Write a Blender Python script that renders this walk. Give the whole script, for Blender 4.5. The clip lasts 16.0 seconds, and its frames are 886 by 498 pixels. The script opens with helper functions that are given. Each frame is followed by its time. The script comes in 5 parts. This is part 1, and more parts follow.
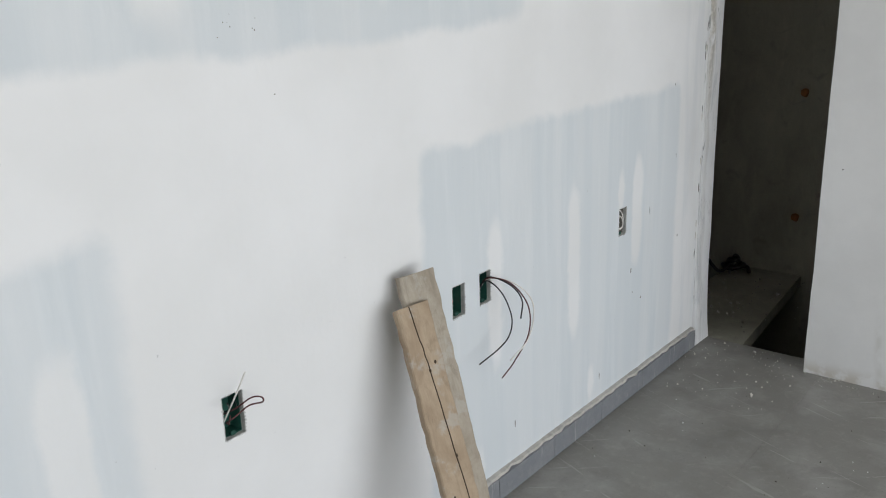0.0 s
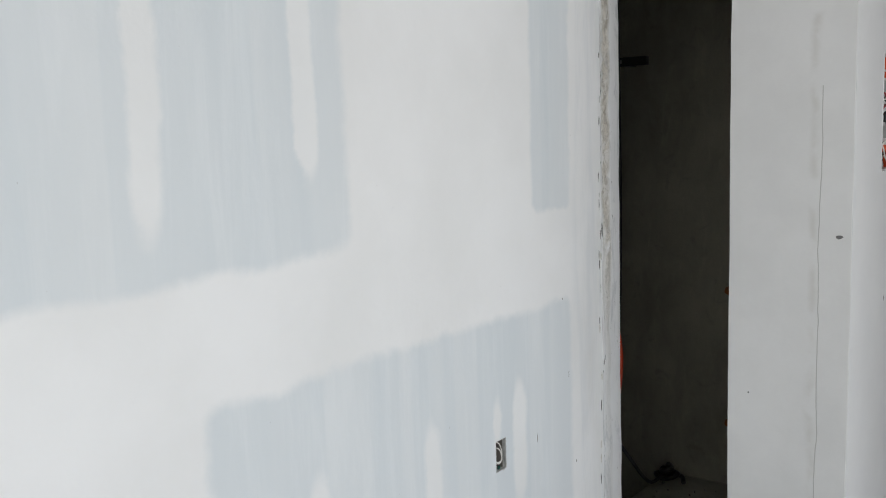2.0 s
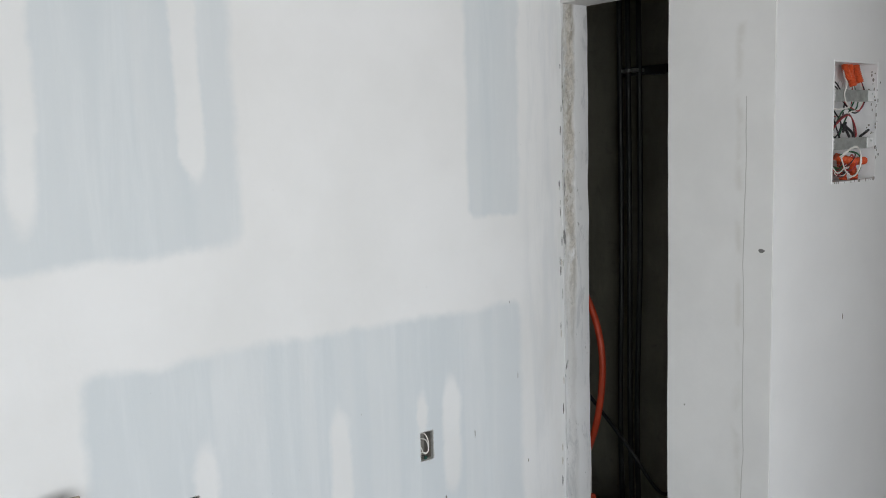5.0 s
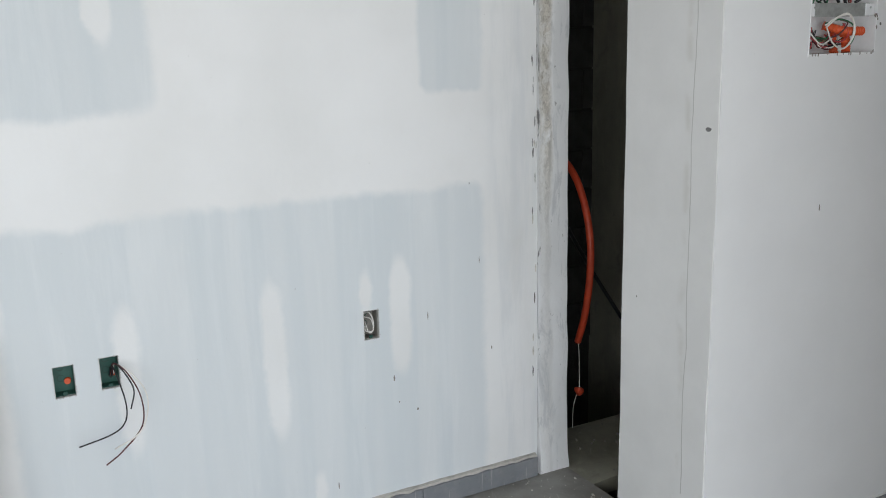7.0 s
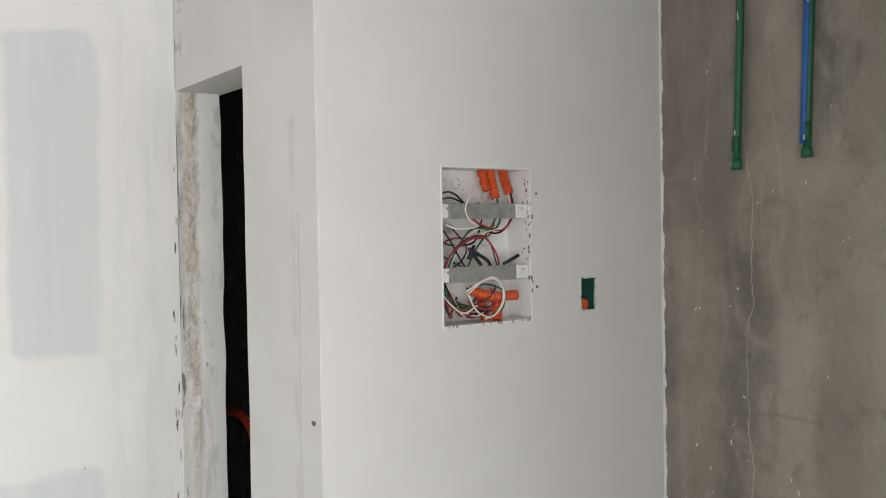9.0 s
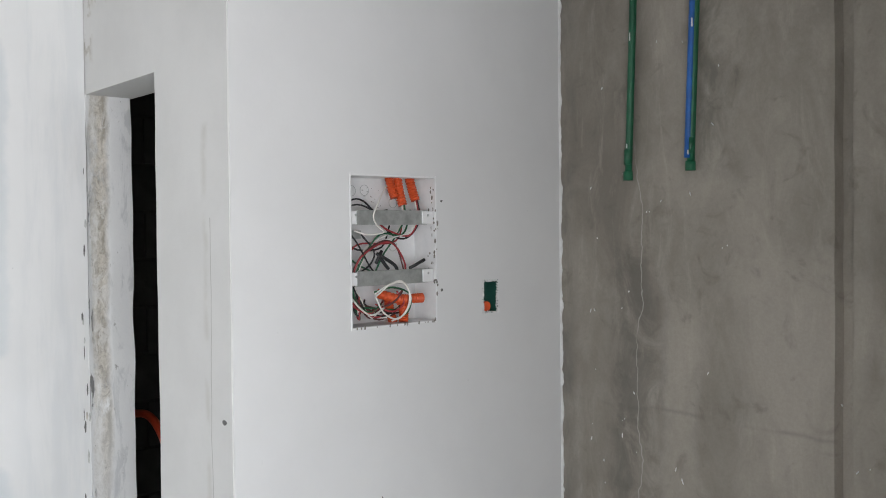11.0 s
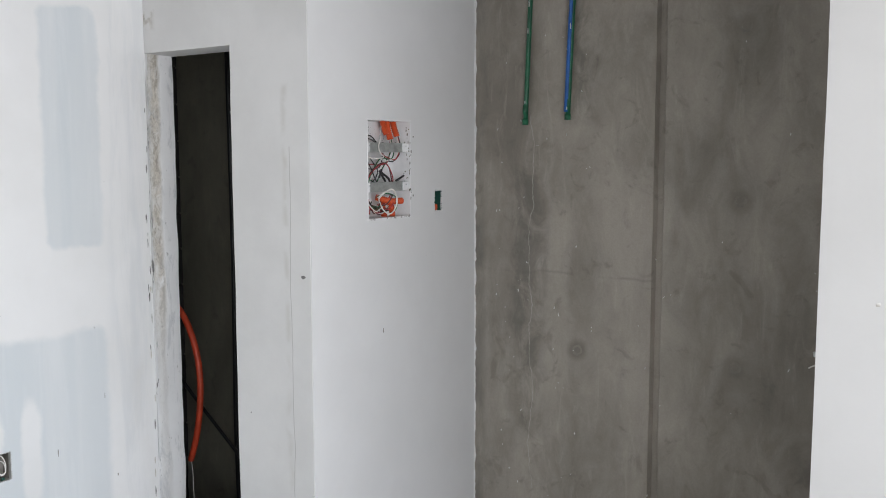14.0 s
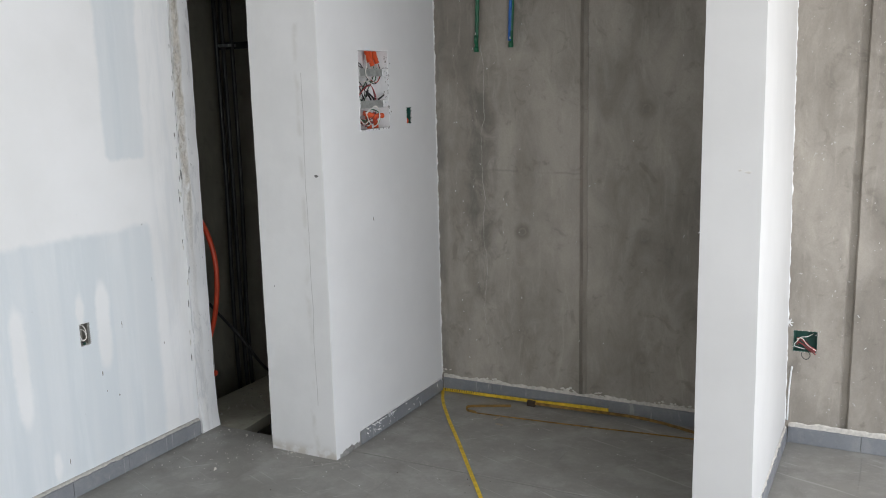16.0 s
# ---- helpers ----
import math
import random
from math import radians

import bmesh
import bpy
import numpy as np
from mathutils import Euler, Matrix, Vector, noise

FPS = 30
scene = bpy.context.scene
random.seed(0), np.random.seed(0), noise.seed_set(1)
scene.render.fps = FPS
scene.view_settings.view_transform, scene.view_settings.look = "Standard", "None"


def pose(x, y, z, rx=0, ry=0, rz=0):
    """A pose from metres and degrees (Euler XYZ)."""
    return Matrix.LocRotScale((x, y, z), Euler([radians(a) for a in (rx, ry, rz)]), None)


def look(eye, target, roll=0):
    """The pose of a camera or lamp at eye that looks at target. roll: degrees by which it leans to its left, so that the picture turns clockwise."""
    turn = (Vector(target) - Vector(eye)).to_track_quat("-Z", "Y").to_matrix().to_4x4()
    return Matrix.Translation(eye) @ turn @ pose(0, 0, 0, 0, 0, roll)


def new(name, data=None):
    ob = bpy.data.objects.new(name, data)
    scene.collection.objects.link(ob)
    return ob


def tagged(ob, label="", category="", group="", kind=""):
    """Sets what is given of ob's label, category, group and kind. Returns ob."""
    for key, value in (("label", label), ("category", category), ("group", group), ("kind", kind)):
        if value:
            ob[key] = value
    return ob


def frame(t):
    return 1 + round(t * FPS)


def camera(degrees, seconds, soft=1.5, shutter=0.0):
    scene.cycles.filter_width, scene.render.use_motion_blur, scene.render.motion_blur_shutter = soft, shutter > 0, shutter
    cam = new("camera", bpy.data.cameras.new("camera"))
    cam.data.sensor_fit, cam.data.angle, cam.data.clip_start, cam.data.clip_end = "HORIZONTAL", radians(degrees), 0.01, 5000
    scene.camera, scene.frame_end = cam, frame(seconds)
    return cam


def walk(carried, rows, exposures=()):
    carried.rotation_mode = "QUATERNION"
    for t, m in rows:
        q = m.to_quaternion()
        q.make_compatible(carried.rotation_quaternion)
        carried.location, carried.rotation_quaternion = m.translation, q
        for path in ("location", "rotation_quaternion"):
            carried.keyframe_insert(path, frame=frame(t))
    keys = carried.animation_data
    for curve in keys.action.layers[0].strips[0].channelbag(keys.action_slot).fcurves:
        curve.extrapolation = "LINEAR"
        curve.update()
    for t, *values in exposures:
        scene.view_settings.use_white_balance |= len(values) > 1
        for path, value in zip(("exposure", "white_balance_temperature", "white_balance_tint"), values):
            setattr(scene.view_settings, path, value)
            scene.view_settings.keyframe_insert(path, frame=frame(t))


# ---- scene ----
cam = camera(52.7, 16.0, 1.0)
PATH = [
    (0, (0.547, 0.631, 1.506), (-0.66, 2.11, 0.91), -1.8),
    (0.5, (0.519, 0.773, 1.518), (-0.543, 2.377, 0.97), -1.7),
    (1, (0.474, 0.886, 1.511), (-0.565, 2.508, 0.973), -1.6),
    (1.5, (0.539, 1.014, 1.559), (-0.615, 2.596, 1.153), -2.0),
    (2, (0.691, 1.153, 1.651), (-0.555, 2.696, 1.389), -1.9),
    (2.5, (0.797, 1.159, 1.618), (-0.463, 2.696, 1.388), -2.0),
    (3, (0.888, 1.113, 1.569), (-0.387, 2.613, 1.215), -1.8),
    (3.5, (1.049, 1.185, 1.624), (-0.225, 2.683, 1.259), -1.8),
    (4, (1.284, 1.293, 1.59), (-0.054, 2.74, 1.255), -1.8),
    (4.5, (1.339, 1.467, 1.622), (-0.105, 2.815, 1.313), -1.7),
    (4.7, (1.357, 1.529, 1.651), (-0.144, 2.826, 1.397), -1.5),
    (6.8, (1.682, 2.142, 1.532), (-0.044, 3.062, 1.115), -1.4),
    (7, (1.68, 2.2, 1.538), (-0.04, 3.117, 1.09), -1.5),
    (7.5, (1.717, 2.41, 1.576), (-0.008, 3.313, 1.12), -1.9),
    (8, (1.782, 2.67, 1.596), (0.058, 3.655, 1.356), -1.4),
    (8.5, (1.723, 2.853, 1.659), (0.04, 3.921, 1.499), -1.0),
    (9, (1.629, 3.035, 1.702), (0.01, 4.207, 1.66), -1.0),
    (9.5, (1.568, 3.193, 1.705), (-0.044, 4.376, 1.661), -0.9),
    (9.7, (1.561, 3.246, 1.703), (-0.051, 4.428, 1.662), -0.7),
    (11.8, (1.841, 2.638, 1.757), (0.406, 4.031, 1.701), -0.8),
    (12, (1.862, 2.540, 1.781), (0.434, 3.939, 1.716), -0.9),
    (12.5, (1.886, 2.313, 1.728), (0.676, 3.9, 1.602), -0.1),
    (13, (1.978, 2.112, 1.710), (0.869, 3.765, 1.516), 0.0),
    (13.5, (2.037, 1.890, 1.731), (0.954, 3.559, 1.528), 0.0),
    (14, (2.015, 1.653, 1.710), (0.919, 3.313, 1.505), -0.1),
    (14.5, (1.992, 1.409, 1.685), (0.988, 3.116, 1.405), -1.9),
    (15, (2.123, 1.187, 1.664), (1.164, 2.914, 1.355), -1.5),
    (15.5, (2.229, 0.981, 1.67), (1.294, 2.713, 1.318), -1.1),
    (16, (2.235, 0.717, 1.685), (1.326, 2.46, 1.322), -1.4),
]
EXPOSURES = [(0, -0.11, 6430, 11), (2.0, -0.07, 6430, 11), (4.5, -0.07, 6430, 11), (7.0, -0.02, 6330, 10), (7.6, -0.05, 6580, 10), (8.3, 0.10, 6820, 11), (9.0, 0.19, 6880, 12), (9.7, 0.30, 6780, 12),
             (11.8, 0.24, 6280, 12), (12.5, 0.36, 6400, 14), (13.0, 0.34, 6380, 14), (13.5, 0.22, 6350, 13), (14.0, 0.20, 6350, 13), (16.0, 0.10, 6350, 12)]
walk(cam, [(t, look(eye, target, roll)) for t, eye, target, roll in PATH], EXPOSURES)

# ---- world, sun, window light ----
W = bpy.data.worlds.new("world")
scene.world = W
W.use_nodes = True
_sky = W.node_tree.nodes.new("ShaderNodeTexSky")
_sky.sky_type, _sky.sun_disc = "NISHITA", False
_sky.sun_elevation, _sky.sun_rotation = radians(62), radians(100)
W.node_tree.links.new(_sky.outputs[0], W.node_tree.nodes["Background"].inputs[0])
W.node_tree.nodes["Background"].inputs[1].default_value = 0.12

sun = new("sun", bpy.data.lights.new("sun", "SUN"))
sun.data.energy, sun.data.angle, sun.data.color = 3.0, radians(0.5), (1, 0.95, 0.88)
sun.matrix_world = look((9, 1.5, 17), (2.9, 2.6, 0))
win = new("window_light", bpy.data.lights.new("window_light", "AREA"))
win.data.shape, win.data.size, win.data.size_y = "RECTANGLE", 5.8, 2.1
win.data.energy, win.data.color = 148, (0.96, 0.985, 1.0)
win.matrix_world = look((3.96, 1.6, 1.15), (0, 1.6, 1.15))

# ---- plan ----
WEST, DOOR_Y, DOOR_R, NORTH, CEIL, EAST, SOUTH = -0.818, 3.9, -0.364, 4.957, 2.41, 4.0, -2.5


# ---- materials ----
class Graph:
    """A node material under construction."""

    def __init__(self, name):
        self.m = bpy.data.materials.new(name)
        self.m.use_nodes = True
        self.t = self.m.node_tree
        self.out = self.t.nodes["Principled BSDF"]
        self.pos = self.node("ShaderNodeTexCoord").outputs["Object"]

    def node(self, kind):
        return self.t.nodes.new(kind)

    def put(self, socket, value):
        if isinstance(value, bpy.types.NodeSocket):
            self.t.links.new(value, socket)
        elif hasattr(value, "__len__") and len(value) == 3 and socket.type == "RGBA":
            socket.default_value = (*value, 1)
        else:
            socket.default_value = value

    def math(self, op, a, b=0.0, clamp=False):
        n = self.node("ShaderNodeMath")
        n.operation, n.use_clamp = op, clamp
        self.put(n.inputs[0], a), self.put(n.inputs[1], b)
        return n.outputs[0]

    def noise(self, scale, detail=4.0, rough=0.55, stretch=None, distort=0.0, vec=None):
        v = vec or self.pos
        if stretch:
            m = self.node("ShaderNodeMapping")
            m.inputs["Scale"].default_value = stretch
            self.put(m.inputs[0], v)
            v = m.outputs[0]
        n = self.node("ShaderNodeTexNoise")
        self.put(n.inputs["Vector"], v)
        n.inputs["Scale"].default_value, n.inputs["Detail"].default_value = scale, detail
        n.inputs["Roughness"].default_value, n.inputs["Distortion"].default_value = rough, distort
        return n.outputs[0]

    def ramp(self, v, lo, hi, a=0.0, b=1.0):
        n = self.node("ShaderNodeMapRange")
        n.interpolation_type = "SMOOTHSTEP"
        self.put(n.inputs[0], v)
        for i, x in enumerate((lo, hi, a, b)):
            self.put(n.inputs[i + 1], x)
        return n.outputs[0]

    def mix(self, f, a, b, blend="MIX"):
        n = self.node("ShaderNodeMix")
        n.data_type, n.blend_type = "RGBA", blend
        self.put(n.inputs[0], f), self.put(n.inputs[6], a), self.put(n.inputs[7], b)
        return n.outputs[2]

    def split(self, v=None):
        n = self.node("ShaderNodeSeparateXYZ")
        self.put(n.inputs[0], v or self.pos)
        return n.outputs

    def box(self, u, v, u0, u1, v0, v1, soft):
        """1 inside the rectangle, fading over soft."""
        d = self.math("SUBTRACT", self.math("ABSOLUTE", self.math("SUBTRACT", u, (u0 + u1) / 2)), (u1 - u0) / 2)
        e = self.math("SUBTRACT", self.math("ABSOLUTE", self.math("SUBTRACT", v, (v0 + v1) / 2)), (v1 - v0) / 2)
        return self.ramp(self.math("MAXIMUM", d, e), -soft, soft, 1.0, 0.0)

    def stroke(self, u, v, u0, u1, v0, v1, soft, r, long=3.0):
        """As box, with corners rounded by r: a trowel stroke."""
        d = self.math("ADD", self.math("SUBTRACT", self.math("ABSOLUTE", self.math("SUBTRACT", u, (u0 + u1) / 2)), (u1 - u0) / 2), r)
        e = self.math("ADD", self.math("SUBTRACT", self.math("ABSOLUTE", self.math("SUBTRACT", v, (v0 + v1) / 2)), (v1 - v0) / 2), r * long)
        d, e = self.math("MAXIMUM", d, 0.0), self.math("DIVIDE", self.math("MAXIMUM", e, 0.0), long)
        q = self.math("SQRT", self.math("ADD", self.math("MULTIPLY", d, d), self.math("MULTIPLY", e, e)))
        return self.ramp(q, r - soft, r + soft, 1.0, 0.0)

    def bump(self, height, strength, distance):
        n = self.node("ShaderNodeBump")
        n.inputs["Strength"].default_value, n.inputs["Distance"].default_value = strength, distance
        self.put(n.inputs["Height"], height)
        self.put(self.out.inputs["Normal"], n.outputs[0])

    def done(self, colour, rough=0.7, metal=0.0, spec=0.5):
        for key, value in (("Base Color", colour), ("Roughness", rough), ("Metallic", metal), ("Specular IOR Level", spec)):
            self.put(self.out.inputs[key], value)
        return self.m


def plain(name, colour, rough=0.6, metal=0.0, var=0.12, scale=30.0, bump=0.15, dist=0.001):
    """A surface with grain and blotches of its colour."""
    g = Graph(name)
    f = g.math("ADD", g.math("MULTIPLY", g.noise(scale, 5), 0.6), g.math("MULTIPLY", g.noise(scale / 8, 3), 0.4))
    c = g.mix(g.ramp(f, 0.3, 0.7), [x * (1 - var) for x in colour], [min(1, x * (1 + var)) for x in colour])
    g.bump(g.noise(scale * 4, 3), bump, dist)
    return g.done(c, rough, metal)


def drywall():
    """White joint compound over blue-grey gypsum board, skimmed by hand."""
    g = Graph("skimmed_drywall")
    x, y, z = g.split()
    wob = g.math("MULTIPLY", g.math("SUBTRACT", g.noise(3.0, 4), 0.5), 0.09)
    fine = g.math("MULTIPLY", g.math("SUBTRACT", g.noise(14, 5, 0.65), 0.5), 0.034)
    u = g.math("ADD", y, g.math("ADD", g.math("MULTIPLY", wob, 0.35), fine))
    v = g.math("ADD", z, g.math("ADD", wob, fine))
    board = None
    for b in ((-2.6, 2.665, 1.375, 2.25, 0.02), (3.465, 3.69, 1.385, 2.235, 0.013), (2.225, 3.685, -0.4, 1.09, 0.02), (-2.6, 1.40, -0.4, 1.085, 0.028)):
        s = g.stroke(u, v, *b, 0.035, 1.0)
        board = s if board is None else g.math("MAXIMUM", board, s)
    mud = None
    for b in ((2.10, 2.17, 1.48, 2.3, 0.012), (2.505, 2.575, 1.535, 2.3, 0.009), (2.495, 2.56, 0.42, 0.85, 0.013), (2.915, 2.985, 0.36, 0.86, 0.012),
              (3.33, 3.405, 0.49, 0.87, 0.012), (3.225, 3.27, 0.7, 0.83, 0.009), (1.23, 1.32, 0.3, 0.91, 0.012), (1.5, 1.62, 1.45, 2.3, 0.018), (2.4, 2.46, 0.05, 0.2, 0.012), (3.05, 3.09, 0.1, 0.22, 0.009)):
        s = g.stroke(u, v, *b, min(0.035, (b[1] - b[0]) / 2))
        mud = s if mud is None else g.math("MAXIMUM", mud, s)
    streak = g.ramp(g.noise(6.0, 5, 0.6, (1, 1, 0.13)), 0.3, 0.7, 0.8, 1.0)
    bands = g.ramp(g.noise(10.0, 1, 0.4, (1, 1, 0.03)), 0.42, 0.56, 0.8, 1.0)
    streak = g.math("MULTIPLY", streak, bands)
    board = g.math("MULTIPLY", g.math("MULTIPLY", board, streak), g.math("SUBTRACT", 1.0, g.math("MULTIPLY", mud, 0.85)))
    tape = g.ramp(g.noise(15.0, 5, 0.65, (1, 1, 0.1), 0.3), 0.45, 0.72)
    white = g.mix(g.ramp(g.noise(2.2, 5), 0.3, 0.7), (0.765, 0.765, 0.755), (0.82, 0.82, 0.815))
    blue = g.mix(tape, (0.63, 0.67, 0.69), (0.675, 0.71, 0.727))
    c = g.mix(board, white, blue)
    # yellowed, scuffed band beside the door
    film = g.math("MULTIPLY", g.ramp(y, 3.68, 3.76), g.ramp(g.noise(12, 5, 0.65, (1, 1, 0.12), 0.3), 0.42, 0.62))
    c = g.mix(g.math("MULTIPLY", film, 0.33), c, (0.60, 0.63, 0.65))
    edge = g.math("MULTIPLY", g.ramp(y, 3.70, 3.86), g.ramp(g.noise(7.0, 5, 0.6, (1, 1, 0.35)), 0.42, 0.72))
    c = g.mix(g.math("MULTIPLY", edge, 0.45), c, (0.66, 0.645, 0.61))
    speck = g.ramp(g.noise(55.0, 2), 0.765, 0.79)
    c = g.mix(g.math("MULTIPLY", speck, 0.5), c, (0.4, 0.4, 0.39))
    g.bump(g.math("ADD", g.math("MULTIPLY", g.noise(70, 5), 0.4), g.noise(12, 3, 0.5, (1, 1, 0.12))), 0.25, 0.0035)
    return g.done(c, g.ramp(board, 0, 1, 0.62, 0.75))


def painted(name, a, b, rough=0.6):
    g = Graph(name)
    c = g.mix(g.ramp(g.noise(2.5, 6, 0.6), 0.3, 0.7), a, b)
    dirt = g.math("MULTIPLY", g.ramp(g.noise(40, 3), 0.72, 0.8), 0.35)
    c = g.mix(dirt, c, [x * 0.8 for x in a])
    g.bump(g.math("ADD", g.math("MULTIPLY", g.noise(90, 4), 0.3), g.noise(9, 4, 0.5, (1, 1, 0.3))), 0.2, 0.003)
    return g.done(c, rough)


def putty():
    """Filler on the pier and over the door: grey-white, with a filled joint and bare plaster by the ceiling."""
    g = Graph("putty_plaster")
    x, y, z = g.split()
    c = g.mix(g.ramp(g.noise(3.0, 6, 0.6), 0.3, 0.7), (0.68, 0.673, 0.656), (0.745, 0.737, 0.72))
    wob = g.math("MULTIPLY", g.math("SUBTRACT", g.noise(5, 4), 0.5), 0.05)
    band = g.box(g.math("ADD", x, wob), z, -0.122, -0.10, 0.0, 1.95, 0.012)
    c = g.mix(g.math("MULTIPLY", g.math("MULTIPLY", band, 0.42), g.ramp(g.noise(11, 4), 0.4, 0.65)), c, (0.52, 0.50, 0.45))
    thin = g.math("MULTIPLY", g.math("SUBTRACT", g.noise(4, 5), 0.5), 0.02)
    crack = g.box(g.math("ADD", x, thin), z, -0.0925, -0.0905, 0.25, 1.745, 0.0012)
    c = g.mix(g.math("MULTIPLY", crack, 0.75), c, (0.30, 0.28, 0.25))
    # bare patches in the corner over the door and beneath the ceiling
    n = g.noise(13, 6, 0.65)
    xx, zz = g.math("ADD", x, wob), g.math("ADD", z, wob)
    corner = None
    for q in ((-0.9, -0.76, 2.2, 2.5), (-0.9, -0.66, 2.335, 2.5), (-0.34, -0.19, 2.335, 2.5), (-0.155, -0.04, 2.33, 2.5)):
        k = g.box(xx, zz, *q, 0.02)
        corner = k if corner is None else g.math("MAXIMUM", corner, k)
    bare = g.math("MULTIPLY", corner, g.ramp(n, 0.44, 0.5))
    c = g.mix(g.math("MULTIPLY", bare, 0.75), c, g.mix(g.ramp(g.noise(26, 5, 0.65), 0.42, 0.62), (0.63, 0.61, 0.555), (0.40, 0.37, 0.325)))
    foot = g.math("MULTIPLY", g.ramp(z, 0.0, 0.07, 1.0, 0.0), g.ramp(g.noise(18, 4), 0.4, 0.6))
    c = g.mix(g.math("MULTIPLY", foot, 0.6), c, (0.42, 0.36, 0.28))
    h = g.math("SUBTRACT", g.math("ADD", g.math("MULTIPLY", g.noise(80, 5), 0.3), g.noise(8, 4, 0.5, (1, 1, 0.2))), g.math("ADD", g.math("MULTIPLY", bare, 0.8), crack))
    g.bump(h, 0.3, 0.004)
    return g.done(c, 0.75)


def chipped():
    """The door's west reveal: skim coat broken away along the corner, cement beneath."""
    g = Graph("chipped_plaster")
    x, y, z = g.split()
    c = g.mix(g.ramp(g.noise(4, 5), 0.3, 0.7), (0.76, 0.76, 0.755), (0.82, 0.82, 0.815))
    wob = g.math("MULTIPLY", g.math("SUBTRACT", g.noise(9, 5, 0.6, (1, 1, 0.35)), 0.5), 0.06)
    yy = g.math("ADD", y, wob)
    up = g.ramp(z, 0.7, 1.45, 0.2, 1.0)
    strip = g.math("MULTIPLY", g.math("MULTIPLY", g.ramp(yy, 3.902, 3.914), g.ramp(yy, 3.948, 3.968, 1.0, 0.0)), up)
    bare = g.math("MULTIPLY", strip, g.ramp(g.noise(13, 6, 0.65, (1, 1, 0.5)), 0.3, 0.4))
    crease = g.ramp(g.noise(46, 6, 0.75, (1, 1, 0.6), 1.0), 0.38, 0.6)
    brown = g.mix(crease, (0.27, 0.235, 0.18), (0.57, 0.525, 0.45))
    cream = g.mix(crease, (0.55, 0.52, 0.46), (0.74, 0.72, 0.68))
    cement = g.mix(g.ramp(g.math("ADD", yy, g.math("MULTIPLY", g.math("SUBTRACT", g.noise(8, 5), 0.5), 0.07)), 3.921, 3.935), cream, brown)
    seam = g.math("MULTIPLY", g.ramp(g.math("ABSOLUTE", g.math("SUBTRACT", yy, 3.95)), 0.002, 0.008, 1.0, 0.0), g.ramp(g.noise(20, 5, 0.6, (1, 1, 0.4)), 0.42, 0.55))
    cement = g.mix(seam, cement, (0.24, 0.21, 0.155))
    c = g.mix(g.math("MULTIPLY", bare, 0.85), c, cement)
    scabs = g.math("MULTIPLY", g.ramp(g.noise(24, 6, 0.7, (1, 1, 0.55), 0.8), 0.52, 0.6), bare)
    c = g.mix(g.math("MULTIPLY", scabs, 0.55), c, (0.76, 0.75, 0.73))
    smear = g.math("MULTIPLY", g.ramp(g.noise(17, 6, 0.7, (1, 1, 0.3), 0.6), 0.52, 0.64), 0.55)
    c = g.mix(smear, c, (0.50, 0.51, 0.515))
    nick = g.math("MULTIPLY", g.ramp(g.noise(52, 5, 0.7, (1, 1, 0.6), 0.4), 0.63, 0.7), 0.7)
    c = g.mix(nick, c, (0.30, 0.29, 0.27))
    pits = g.math("MULTIPLY", g.ramp(yy, 3.905, 3.925, 1.0, 0.0), g.ramp(g.noise(30, 4, 0.6, (1, 1, 0.3)), 0.6, 0.66))
    c = g.mix(g.math("MULTIPLY", pits, 0.85), c, (0.17, 0.165, 0.16))
    h = g.math("SUBTRACT", g.math("MULTIPLY", g.noise(45, 6, 0.6), g.ramp(bare, 0.0, 1.0, 0.22, 1.0)), g.math("ADD", g.math("MULTIPLY", bare, 0.5), pits))
    g.bump(h, 0.6, 0.007)
    return g.done(c, 0.85)


